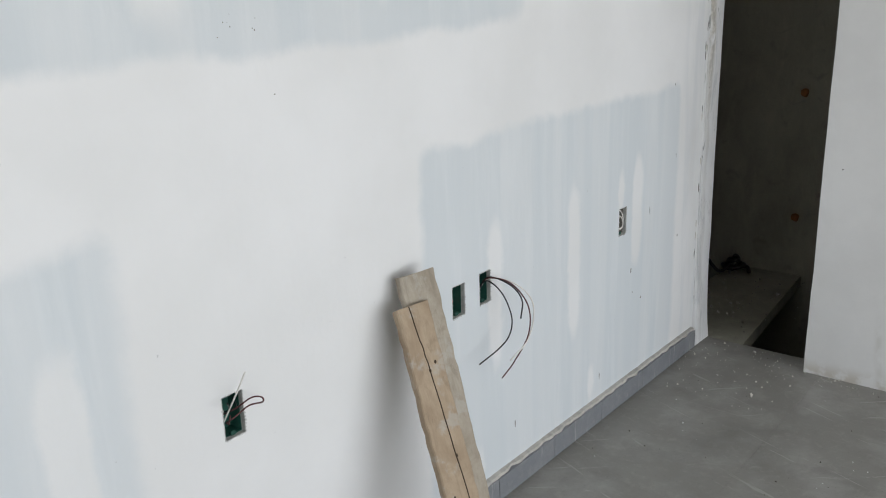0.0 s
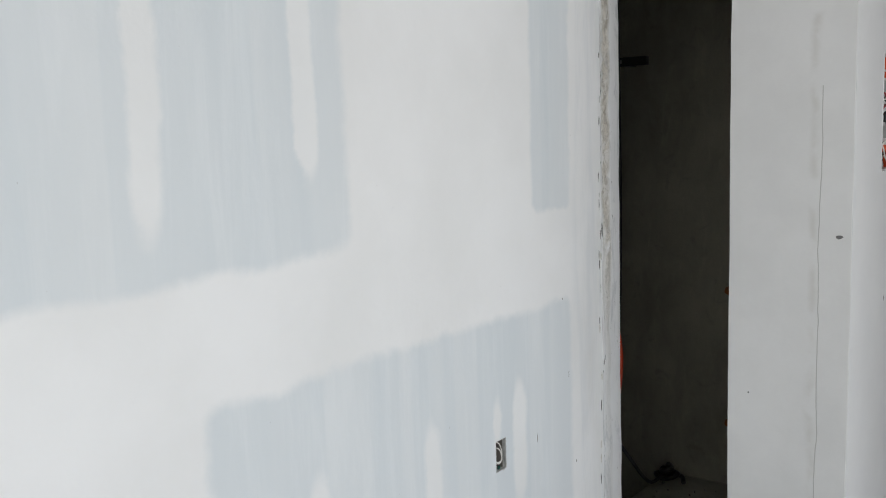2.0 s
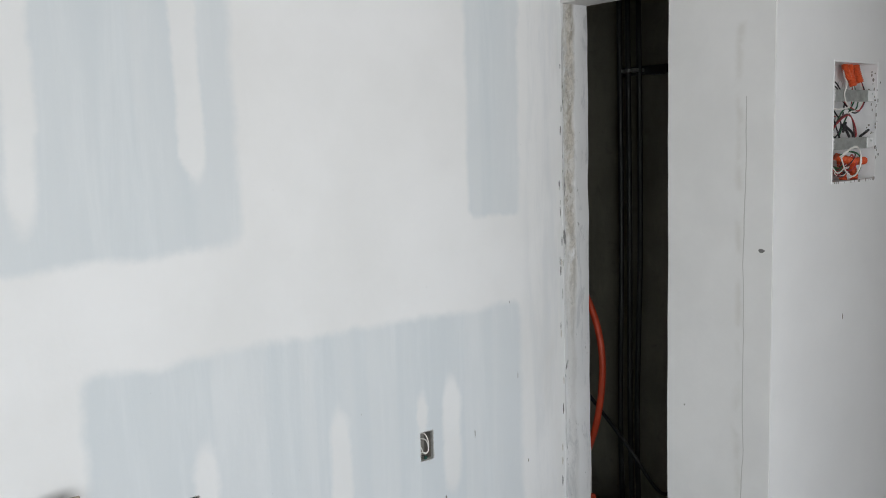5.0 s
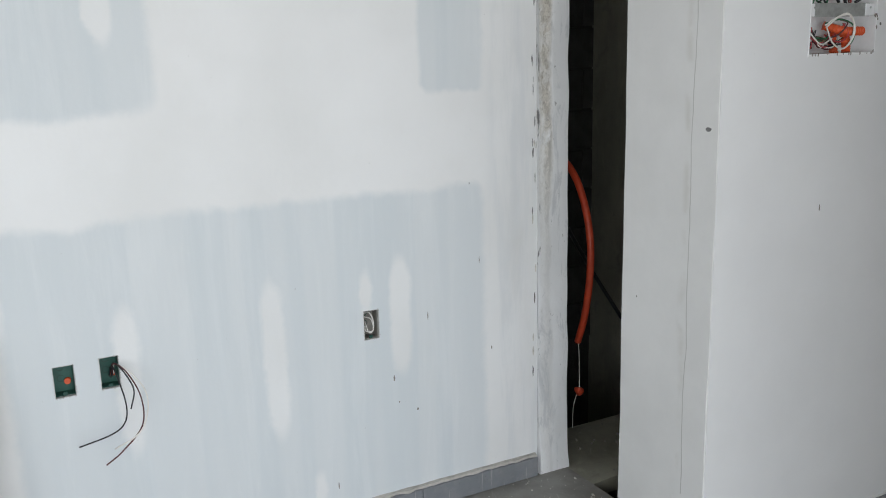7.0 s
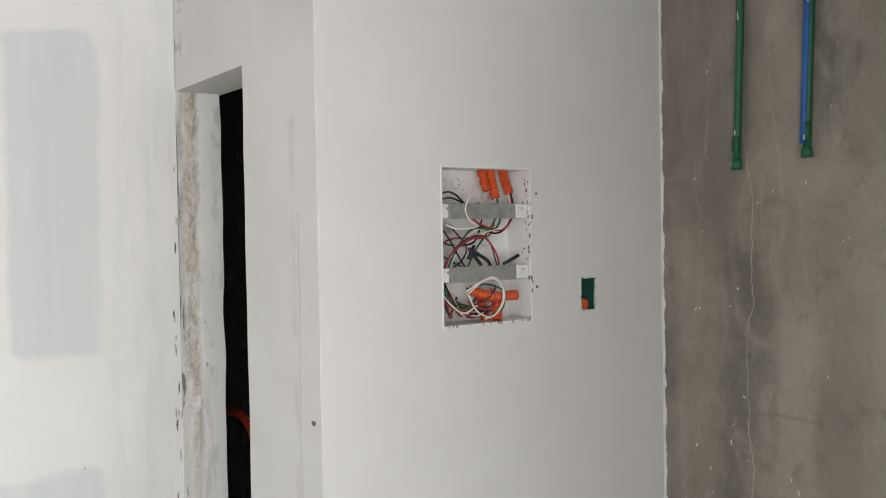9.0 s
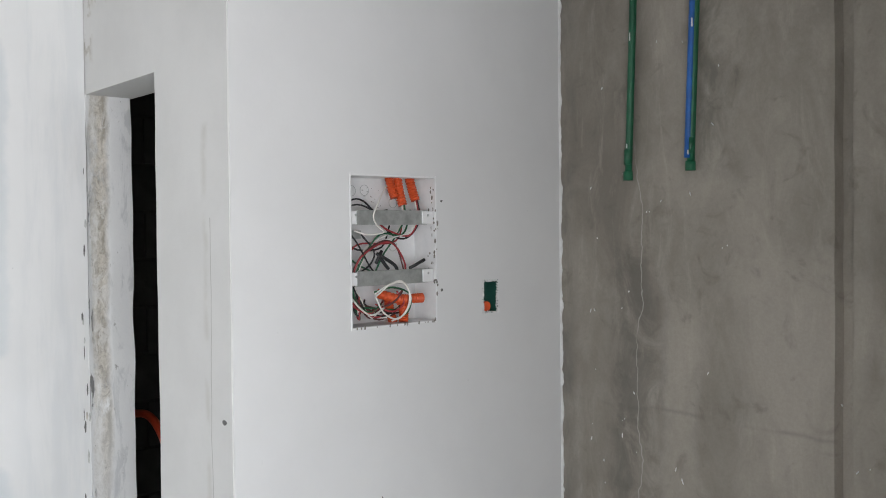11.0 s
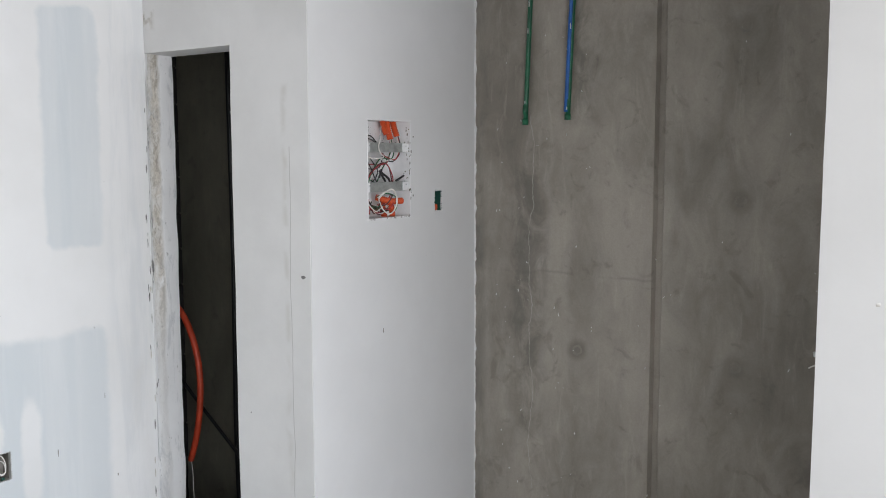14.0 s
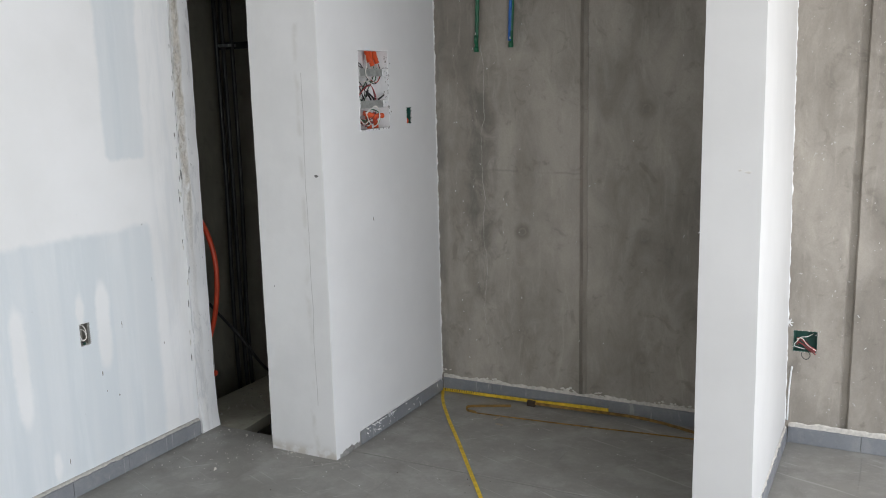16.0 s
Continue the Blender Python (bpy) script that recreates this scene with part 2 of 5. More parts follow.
def concrete(name, lo, hi, stains=True):
    """Board-marked cast concrete with damp stains, pale laitance, a shrinkage crack and a darker west end."""
    g = Graph(name)
    x, y, z = g.split()
    cloud = g.math("ADD", g.math("MULTIPLY", g.noise(1.7, 6, 0.6, (1, 1, 0.6)), 0.6), g.math("MULTIPLY", g.noise(7, 6, 0.65, (1, 1, 0.45), 0.6), 0.4))
    c = g.mix(g.ramp(cloud, 0.32, 0.68), lo, hi)
    wisps = g.math("MULTIPLY", g.ramp(g.noise(16, 6, 0.7, (1, 1, 0.22), 0.8), 0.53, 0.72), 0.28)
    c = g.mix(wisps, c, [v * 1.3 for v in hi])
    blot = g.math("MULTIPLY", g.ramp(g.noise(10, 5, 0.6, None, 1.0), 0.56, 0.72), 0.38)
    c = g.mix(blot, c, [v * 0.62 for v in lo])
    h = g.math("ADD", g.math("MULTIPLY", g.noise(120, 4), 0.3), g.noise(14, 5, 0.6, (1, 1, 0.4)))
    c = g.mix(g.math("MULTIPLY", g.ramp(g.noise(150, 4, 0.7), 0.35, 0.65), 0.1), c, [v * 0.55 for v in lo])
    if stains:
        wob = g.math("MULTIPLY", g.math("SUBTRACT", g.noise(6, 5), 0.5), 0.16)
        u = g.math("ADD", x, wob)
        damp = g.math("MAXIMUM", g.box(u, z, 0.19, 0.33, 0.55, 1.75, 0.05), g.box(u, g.math("ADD", z, wob), 0.44, 0.56, 1.85, 2.3, 0.06))
        c = g.mix(g.math("MULTIPLY", g.math("MULTIPLY", damp, g.ramp(g.noise(9, 6, 0.7, (1, 1, 0.6), 0.7), 0.34, 0.6)), 0.58), c, (0.10, 0.092, 0.078))
        # broken darker strip up the west end, gone by x = 0.075
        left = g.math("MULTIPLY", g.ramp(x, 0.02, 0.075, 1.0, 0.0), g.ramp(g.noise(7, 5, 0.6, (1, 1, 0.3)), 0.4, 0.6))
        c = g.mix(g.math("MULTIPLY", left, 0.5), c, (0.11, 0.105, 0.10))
        thin = g.math("ADD", g.math("MULTIPLY", g.math("SUBTRACT", g.noise(3.2, 5), 0.5), 0.14), x)
        crack = g.math("MULTIPLY", g.box(thin, z, 0.2745, 0.2765, 0.3, 1.95, 0.0016), g.ramp(g.noise(5, 3), 0.36, 0.5))
        c = g.mix(g.math("MULTIPLY", crack, 0.85), c, (0.50, 0.475, 0.43))
        for a, b in ((0.49, 0.922), (1.127, 0.312), (1.127, 0.93), (1.127, 1.547), (1.129, 2.17)):
            du, dv = g.math("SUBTRACT", g.math("ADD", x, g.math("MULTIPLY", wob, 0.2)), a), g.math("SUBTRACT", z, b)
            q = g.math("SQRT", g.math("ADD", g.math("MULTIPLY", du, du), g.math("MULTIPLY", dv, dv)))
            c = g.mix(g.math("MULTIPLY", g.ramp(q, 0.02, 0.06, 1.0, 0.0), 0.55 if a < 1 else 0.3), c, (0.12, 0.11, 0.093))
        lift = g.math("ADD", z, g.math("MULTIPLY", wob, 0.25))
        seam = g.math("MULTIPLY", g.box(x, lift, 0.05, 0.8, 1.228, 1.236, 0.006), g.ramp(g.noise(5, 3), 0.4, 0.6))
        c = g.mix(g.math("MULTIPLY", seam, 0.3), c, (0.11, 0.105, 0.095))
        h = g.math("SUBTRACT", h, g.math("MULTIPLY", crack, 0.4))
        pale = g.math("MULTIPLY", g.ramp(x, 1.75, 1.85), g.ramp(g.noise(60, 4), 0.66, 0.74))
        c = g.mix(g.math("MULTIPLY", pale, 0.6), c, (0.55, 0.53, 0.5))
    g.bump(h, 0.35, 0.003)
    return g.done(c, 0.72)


def tile_mat(name, lo, hi, rough, dust=0.35):
    """Grey porcelain with building dust and trowel scratches, different from piece to piece."""
    g = Graph(name)
    info = g.node("ShaderNodeObjectInfo")
    geo = g.node("ShaderNodeNewGeometry").outputs["Position"]
    c = g.mix(info.outputs["Random"], lo, hi)
    c = g.mix(g.math("MULTIPLY", g.ramp(g.noise(5, 6, 0.65, vec=geo), 0.42, 0.72), dust), c, (0.46, 0.45, 0.43))
    c = g.mix(g.math("MULTIPLY", g.ramp(g.noise(3.0, 5, 0.6, vec=geo, distort=1.2), 0.5, 0.7), 0.3), c, [v * 0.6 for v in lo])
    film = g.math("MULTIPLY", g.ramp(g.noise(26, 6, 0.7, vec=geo, distort=0.8), 0.5, 0.72), dust * 0.7)
    c = g.mix(film, c, (0.42, 0.40, 0.36))
    grit = g.math("MULTIPLY", g.ramp(g.noise(140, 3, 0.6, vec=geo), 0.62, 0.7), 0.3)
    c = g.mix(grit, c, [v * 0.45 for v in lo])
    for sx, sy, k, ang in ((1, 16, 0.635, 0.0), (13, 1, 0.65, 0.5)):
        turn = g.node("ShaderNodeMapping")
        turn.inputs["Rotation"].default_value = (0, 0, 0.35 + ang)
        g.put(turn.inputs[0], geo)
        scr = g.math("MULTIPLY", g.ramp(g.noise(2.6, 5, 0.6, (sx, sy, 1), 0.5, vec=turn.outputs[0]), k, k + 0.025), 0.32)
        c = g.mix(scr, c, (0.52, 0.50, 0.47))
    g.bump(g.noise(60, 4, vec=geo), 0.12, 0.001)
    return g.done(c, g.ramp(g.noise(6, 4, vec=geo), 0.3, 0.7, rough - 0.1, rough + 0.15))


def timber(name, lo, hi):
    g = Graph(name)
    grain = g.noise(75, 6, 0.7, (1, 1, 0.13), 0.9)
    c = g.mix(g.ramp(g.noise(11, 6, 0.7, (1, 1, 0.5), 0.8), 0.25, 0.75), lo, hi)
    c = g.mix(g.math("MULTIPLY", g.ramp(grain, 0.45, 0.75), 0.35), c, [v * 0.62 for v in lo])
    c = g.mix(g.math("MULTIPLY", g.ramp(g.noise(34, 6, 0.75, (1, 1, 0.6), 0.5), 0.52, 0.7), 0.45), c, [v * 0.7 for v in lo])
    c = g.mix(g.math("MULTIPLY", g.ramp(g.noise(16, 5, 0.65), 0.54, 0.66), 0.55), c, (0.46, 0.435, 0.39))
    knot = g.ramp(g.noise(17, 2, 0.4, (1, 1, 0.5)), 0.70, 0.75)
    c = g.mix(g.math("MULTIPLY", knot, 0.7), c, (0.10, 0.075, 0.05))
    g.bump(g.math("ADD", grain, g.math("MULTIPLY", g.noise(25, 4), 0.5)), 0.5, 0.003)
    return g.done(c, 0.85)


DRY, PANEL_WHITE = drywall(), painted("white_wall_paint", (0.718, 0.717, 0.713), (0.758, 0.757, 0.753))
# brighter white for the unseen walls, raised to bounce light into the niche
BOUNCE_WHITE = painted("bounce_white_paint", (0.80, 0.80, 0.79), (0.84, 0.84, 0.83))
PUTTY, CHIP = putty(), chipped()
# warm beige-grey white, darkened further to offset strong window light on its front
STUB = painted("stub_wall_dimmed_paint", (0.61, 0.60, 0.582), (0.65, 0.64, 0.622))
CEIL_M = painted("ceiling_plaster", (0.70, 0.695, 0.685), (0.77, 0.765, 0.755), 0.8)
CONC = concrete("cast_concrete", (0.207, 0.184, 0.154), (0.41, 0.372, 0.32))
SHAFT = concrete("shaft_concrete", (0.28, 0.27, 0.215), (0.44, 0.42, 0.34), False)
FLOOR_T = tile_mat("floor_porcelain", (0.242, 0.232, 0.210), (0.250, 0.240, 0.218), 0.5)
SKIRT_T = tile_mat("skirting_porcelain", (0.19, 0.199, 0.214), (0.215, 0.224, 0.238), 0.4, 0.25)
GROUT = plain("grey_grout", (0.25, 0.242, 0.224), 0.9)
MORTAR = plain("cream_mortar", (0.56, 0.53, 0.48), 0.9, 0, 0.2, 60, 0.6, 0.004)
PLASTER = plain("white_plaster", (0.76, 0.76, 0.75), 0.85, 0, 0.08, 60, 0.5, 0.003)
GYPSUM = plain("gypsum_core", (0.50, 0.50, 0.48), 0.9, 0, 0.25, 80, 0.5, 0.002)
GREEN_BOX = plain("green_box_plastic", (0.02, 0.095, 0.072), 0.45, 0, 0.2)
PIT = plain("dark_pit", (0.16, 0.155, 0.15), 0.95, 0, 0.3)
# block colour taken near black: the unlit shaft's shade is painted in
SHADED_BLOCK = plain("shaded_block", (0.06, 0.058, 0.054), 0.95, 0, 0.25, 14, 0.5, 0.004)
CEMENT = plain("grey_cement", (0.27, 0.26, 0.245), 0.95, 0, 0.3, 50, 0.8, 0.006)
LEDGE = plain("dusty_mortar_ledge", (0.46, 0.44, 0.40), 0.95, 0, 0.2, 50, 0.6, 0.003)
BOX_GREY = plain("dusty_grey_box", (0.23, 0.215, 0.19), 0.7, 0, 0.3)
GREEN_DARK = plain("green_knockout", (0.012, 0.06, 0.045), 0.5)
WHITE_STEEL = plain("white_enamel_steel", (0.80, 0.80, 0.80), 0.4, 0, 0.06)
GALV = plain("galvanised_steel", (0.50, 0.52, 0.51), 0.34, 0.6, 0.2, 60)
ORANGE = plain("orange_conduit_plastic", (0.62, 0.088, 0.022), 0.45, 0, 0.15)
RED_HOSE = plain("red_conduit_plastic", (0.62, 0.075, 0.03), 0.4, 0, 0.18, 20)
BLACK_W = plain("black_wire", (0.018, 0.018, 0.02), 0.45)
WHITE_W = plain("white_wire", (0.76, 0.735, 0.69), 0.45)
RED_W = plain("red_wire", (0.36, 0.045, 0.05), 0.45)
BROWN_W = plain("brown_wire", (0.10, 0.035, 0.035), 0.45)
GREEN_W = plain("green_wire", (0.02, 0.11, 0.05), 0.45)
GREEN_P = plain("green_pipe", (0.012, 0.115, 0.055), 0.4, 0, 0.3, 24)
BLUE_P = plain("blue_pipe_stripe", (0.012, 0.115, 0.40), 0.4, 0, 0.25, 24)
CABLE = plain("black_cable_sheath", (0.035, 0.035, 0.036), 0.28)
YELLOW = plain("yellow_band", (0.62, 0.42, 0.03), 0.5, 0, 0.3, 40)
YELLOW_OLD = plain("soiled_yellow_band", (0.22, 0.125, 0.03), 0.75, 0, 0.55, 40)
INK = plain("band_print", (0.05, 0.04, 0.02), 0.6)
WOOD_F, WOOD_B = timber("sawn_pine", (0.32, 0.235, 0.155), (0.47, 0.37, 0.26)), timber("weathered_pine", (0.30, 0.255, 0.195), (0.46, 0.41, 0.335))
CRACK_M = plain("wood_split", (0.05, 0.033, 0.02), 0.95)
SPOT = plain("orange_plug", (0.30, 0.12, 0.035), 0.8, 0, 0.3)
GROUND = plain("outdoor_ground", (0.30, 0.28, 0.25), 0.95, 0, 0.2, 2.0)
EARTH = plain("pit_soil", (0.05, 0.045, 0.04), 0.95, 0, 0.3, 12, 0.6, 0.02)


# ---- builders ----
def mesh(bm, name, material):
    me = bpy.data.meshes.new(name)
    bm.normal_update()
    bm.to_mesh(me)
    bm.free()
    me.materials.append(material)
    return me


def structure(name, bm, material, label):
    return tagged(new(name, mesh(bm, name, material)), label, "", "", "structure")


def thing(name, at, label, category, group=""):
    ob = new(name)
    ob.location = at
    ob.empty_display_size = 0.05
    return tagged(ob, label, category, group)


def part(name, bm, material, parent, label=""):
    """One mesh under a thing; its geometry is in the thing's own frame."""
    ob = new(name, mesh(bm, name, material))
    ob.parent = parent
    return tagged(ob, label)


def block(bm, x0, x1, y0, y1, z0, z1, bevel=0.0):
    r = bmesh.ops.create_cube(bm, size=1, matrix=Matrix.LocRotScale(((x0 + x1) / 2, (y0 + y1) / 2, (z0 + z1) / 2), None, (x1 - x0, y1 - y0, z1 - z0)))
    if bevel:
        edges = list({e for v in r["verts"] for e in v.link_edges})
        bmesh.ops.bevel(bm, geom=edges, offset=bevel, segments=1, affect="EDGES", profile=0.5)
    return bm


def rounded(points, per=6):
    """A Catmull-Rom line through the points."""
    p = [Vector(q) for q in points]
    if len(p) < 3:
        return p
    p = [2 * p[0] - p[1], *p, 2 * p[-1] - p[-2]]
    out = []
    for a, b, c, d in zip(p, p[1:], p[2:], p[3:]):
        for i in range(per):
            t = i / per
            out.append(0.5 * (2 * b + (c - a) * t + (2 * a - 5 * b + 4 * c - d) * t * t + (3 * b - a - 3 * c + d) * t ** 3))
    return out + [p[-2]]


def tube(points, r, sides=8, per=6, bm=None, ripple=0.0):
    """A round bar along a smooth line. ripple: corrugation, as a share of r."""
    bm = bm or bmesh.new()
    line = rounded(points, per)
    up, rings = Vector((0.31, 0.17, 0.93)), []
    for i, p in enumerate(line):
        d = (line[min(i + 1, len(line) - 1)] - line[max(i - 1, 0)]).normalized()
        a = d.cross(up)
        if a.length < 0.05:
            a = d.cross(Vector((1, 0, 0)))
        a.normalize()
        up = a.cross(d)
        rr = r * (1 - ripple * (i % 2))
        rings.append([bm.verts.new(p + rr * (math.cos(k * math.tau / sides) * a + math.sin(k * math.tau / sides) * up)) for k in range(sides)])
    for s, t in zip(rings, rings[1:]):
        for k in range(sides):
            bm.faces.new((s[k], s[(k + 1) % sides], t[(k + 1) % sides], t[k])).smooth = not ripple
    bm.faces.new(rings[0][::-1]), bm.faces.new(rings[-1])
    return bm


def grid_wall(axis, face, away, u0, u1, v0, v1, thick, holes=(), step=0.12, rough=0.0012, cuts=(), sink=None, keep_edges=True):
    """A wall whose visible face lies at x or y = face and that goes back by thick, away from the side that 'away' names (+1 or -1).
    Holes (u0, u1, v0, v1) go right through; rough: the unevenness of its face; sink(u, v): extra depth."""
    bm = bmesh.new()
    us = {u0, u1, *cuts, *(h[i] for h in holes for i in (0, 1))}
    vs = {v0, v1, *(h[i] for h in holes for i in (2, 3))}

    def fill(s, a, b):
        s = {c for c in s if a - 1e-6 <= c <= b + 1e-6}
        n = max(1, round((b - a) / step))
        for i in range(n + 1):
            c = a + (b - a) * i / n
            if all(abs(c - d) > step * 0.3 for d in s):
                s.add(c)
        return sorted(s)

    us, vs = fill(us, u0, u1), fill(vs, v0, v1)
    verts = {}

    def vert(i, j, back):
        if (i, j, back) not in verts:
            u, v = us[i], vs[j]
            n = noise.noise_vector(Vector((u * 7 + face * 3, v * 7, axis == "x"))) * rough
            d = face - away * (thick if back else (sink(u, v) if sink else 0.0)) + (0 if back else n.z)
            if not back and keep_edges and v0 < v < v1:
                u, v = u + n.x * (u0 < u < u1 or 1), v + n.y
            verts[i, j, back] = bm.verts.new((d, u, v) if axis == "x" else (u, d, v))
        return verts[i, j, back]

    def solid(i, j):
        if not (0 <= i < len(us) - 1 and 0 <= j < len(vs) - 1):
            return False
        u, v = (us[i] + us[i + 1]) / 2, (vs[j] + vs[j + 1]) / 2
        return not any(h[0] < u < h[1] and h[2] < v < h[3] for h in holes)

    for i in range(len(us) - 1):
        for j in range(len(vs) - 1):
            if not solid(i, j):
                continue
            for back in (0, 1):
                f = bm.faces.new([vert(a, b, back) for a, b in ((i, j), (i + 1, j), (i + 1, j + 1), (i, j + 1))])
                f.smooth = not back
            for di, dj, a, b in ((-1, 0, (i, j), (i, j + 1)), (1, 0, (i + 1, j), (i + 1, j + 1)), (0, -1, (i, j), (i + 1, j)), (0, 1, (i, j + 1), (i + 1, j + 1))):
                if not solid(i + di, j + dj):
                    bm.faces.new((vert(*a, 0), vert(*b, 0), vert(*b, 1), vert(*a, 1)))
    bmesh.ops.recalc_face_normals(bm, faces=bm.faces)
    for e in bm.edges:
        if len(e.link_faces) == 2 and e.calc_face_angle(0) > 0.4:
            e.smooth = False
    return bm


def ragged(axis, start, end, at, z, low, high, thick, seed, step=0.012):
    """A smear of mortar along a line: a strip with an uneven upper edge."""
    bm = bmesh.new()
    n = max(2, int(abs(end - start) / step))
    rows = []
    for i in range(n + 1):
        s = start + (end - start) * i / n
        k = noise.fractal(Vector((s * 13, seed, 0)), 0.8, 2.0, 5) * 0.6 + 0.4
        top = z + low + (high - low) * max(0.0, min(1.0, k))
        t = thick * (0.7 + 0.6 * noise.noise(Vector((s * 23, seed, 2))))
        pts = ((0, z), (t, z), (t * 0.8, z + (top - z) * 0.7), (0, top))
        rows.append([bm.verts.new((s, at - d, h) if axis == "x" else (at + d, s, h)) for d, h in pts])
    for a, b in zip(rows, rows[1:]):
        for k in range(4):
            bm.faces.new((a[k], a[(k + 1) % 4], b[(k + 1) % 4], b[k]))
    bm.faces.new(rows[0]), bm.faces.new(rows[-1])
    bmesh.ops.recalc_face_normals(bm, faces=bm.faces)
    return bm


# ---- the room ----
BOXES = ((1.593, 1.646, 0.610, 0.708), (2.335, 2.390, 0.628, 0.718), (2.454, 2.506, 0.629, 0.722), (3.242, 3.295, 0.627, 0.724))
PANEL, SWITCH = (4.212, 4.477, 1.482, 1.846), (4.640, 4.699, 1.489, 1.579)
SQUARE = (1.823, 1.926, 0.440, 0.540)

structure("wall_west", grid_wall("x", WEST, 1, SOUTH, 3.898, 0, CEIL, 0.10, BOXES), DRY, "blue-grey drywall with broad white joint compound patches")
# the reveal of the doorway, uneven and chipped
reveal = structure("door_reveal", grid_wall("x", -0.8145, 1, 3.899, 4.026, 0, 2.1, 0.10, (), 0.01, 0.0075), CHIP, "chipped white plaster door reveal with bare cement")
# hacked-away strip along its corner, smooth jamb behind it, plaster spreading towards the floor
for v in reveal.data.vertices:
    if v.co.x > -0.86:
        y, z = v.co.y, v.co.z
        inner = min(1.0, max(0.0, (y - 3.96) / 0.05))
        v.co.x = v.co.x * (1 - inner) + (-0.8145 + 0.0025 * noise.noise(Vector((y * 5, z * 3, 2)))) * inner
        edge = 3.952 + 0.012 * noise.fractal(Vector((0, z * 9, 3)), 0.7, 2.0, 4)
        deep = min(1.0, max(0.0, (edge - y) / 0.008)) * min(1.0, max(0.0, (z - 0.75) / 0.6)) * min(1.0, max(0.0, (y - 3.902) / 0.01))
        v.co.x -= deep * (0.007 + 0.006 * noise.fractal(Vector((y * 40, z * 26, 8)), 0.6, 2.0, 4))
        if z < 0.4:
            v.co.x += 0.018 * (1 - z / 0.4) ** 2
structure("wall_over_door", grid_wall("y", DOOR_Y, -1, WEST - 0.1, DOOR_R, 2.1, CEIL, 0.135, (), 0.05, 0.002), PUTTY, "grey-white puttied wall over the doorway, peeling")
structure("wall_pier", grid_wall("y", DOOR_Y, -1, DOOR_R, -0.002, 0, CEIL, 0.118, (), 0.05, 0.0022), PUTTY, "grey-white puttied pier with a vertical crack")
structure("wall_panel_side", grid_wall("x", 0.0, 1, DOOR_Y + 0.003, NORTH, 0, CEIL, 0.11, (PANEL, SWITCH), 0.08, 0.0012), PANEL_WHITE, "white painted wall with recessed electrical boxes")


def groove(u, v):
    return 0.024 if any(a < u < b for a, b in ((0.803, 0.837), (2.033, 2.067))) else 0.0


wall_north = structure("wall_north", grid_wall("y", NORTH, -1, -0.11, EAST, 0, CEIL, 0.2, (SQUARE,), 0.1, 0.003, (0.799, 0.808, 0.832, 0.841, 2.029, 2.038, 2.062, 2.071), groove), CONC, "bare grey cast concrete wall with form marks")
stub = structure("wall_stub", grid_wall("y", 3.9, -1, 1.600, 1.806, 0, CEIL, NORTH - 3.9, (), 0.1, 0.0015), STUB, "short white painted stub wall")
# the stub wall's east face runs slightly out of true
for v in stub.data.vertices:
    if v.co.x > 1.75:
        k = (v.co.y - 3.9) / (NORTH - 3.9)
        v.co.x += (0.006 - 0.007 * v.co.z) * (1 - k) + (-0.001 - 0.0145 * v.co.z) * k
# east and south walls stay out of view; added to close the room
structure("wall_east", grid_wall("x", EAST, -1, SOUTH, NORTH + 0.2, 0, CEIL, 0.2, ((-1.4, 4.6, 0.05, 2.25),), 0.5, 0), BOUNCE_WHITE, "unseen white wall with a wide window opening")
structure("wall_south", grid_wall("y", SOUTH, 1, WEST - 0.1, EAST + 0.2, 0, CEIL, 0.15, (), 0.5, 0), BOUNCE_WHITE, "unseen white wall that closes the room and bounces light")
structure("ceiling", block(bmesh.new(), -2.1, EAST + 0.2, SOUTH - 0.15, NORTH + 0.35, CEIL, CEIL + 0.2), CEIL_M, "flat off-white plastered ceiling")
structure("ground", block(bmesh.new(), -300, 300, -300, 300, -1.6, -1.4), GROUND, "bare ground outside")

# the service shaft behind the doorway: a slab strip over a pit, block wall at its west end
structure("shaft_back_wall", block(bmesh.new(), -2.0, -0.112, 5.01, 5.2, -1.4, CEIL), SHAFT, "dark raw concrete back wall of the service shaft")
structure("shaft_front_wall", block(bmesh.new(), -2.0, -0.92, 3.9, 4.02, -1.4, CEIL), SHAFT, "raw wall beside the doorway")
structure("shaft_side_wall", block(bmesh.new(), -0.13, -0.1105, 4.02, 5.01, -1.4, CEIL), SHAFT, "raw concrete side of the service shaft")
structure("shaft_sill_wall", block(bmesh.new(), -0.92, -0.13, 3.86, 4.015, -1.4, -0.012), SHAFT, "raw concrete edge under the doorway")
structure("pit_floor", block(bmesh.new(), -2.0, -0.11, 3.9, 5.01, -1.4, -1.2), EARTH, "dark earth at the bottom of the pit")
slab = structure("shaft_slab", grid_wall("y", 4.021, -1, -1.08, -0.648, -0.06, -0.004, 0.99, (), 0.04, 0.004), SHAFT, "narrow dusty concrete slab across the pit")
for v in slab.data.vertices:
    v.co.x -= 0.083 * (v.co.y - 4.02) * (v.co.x + 1.08) / 0.432
block_wall = structure("shaft_block_wall", block(bmesh.new(), -2.1, -1.965, 3.9, 5.2, -1.4, CEIL), SHADED_BLOCK, "concrete block wall in the shaft, coloured near-black for shade")


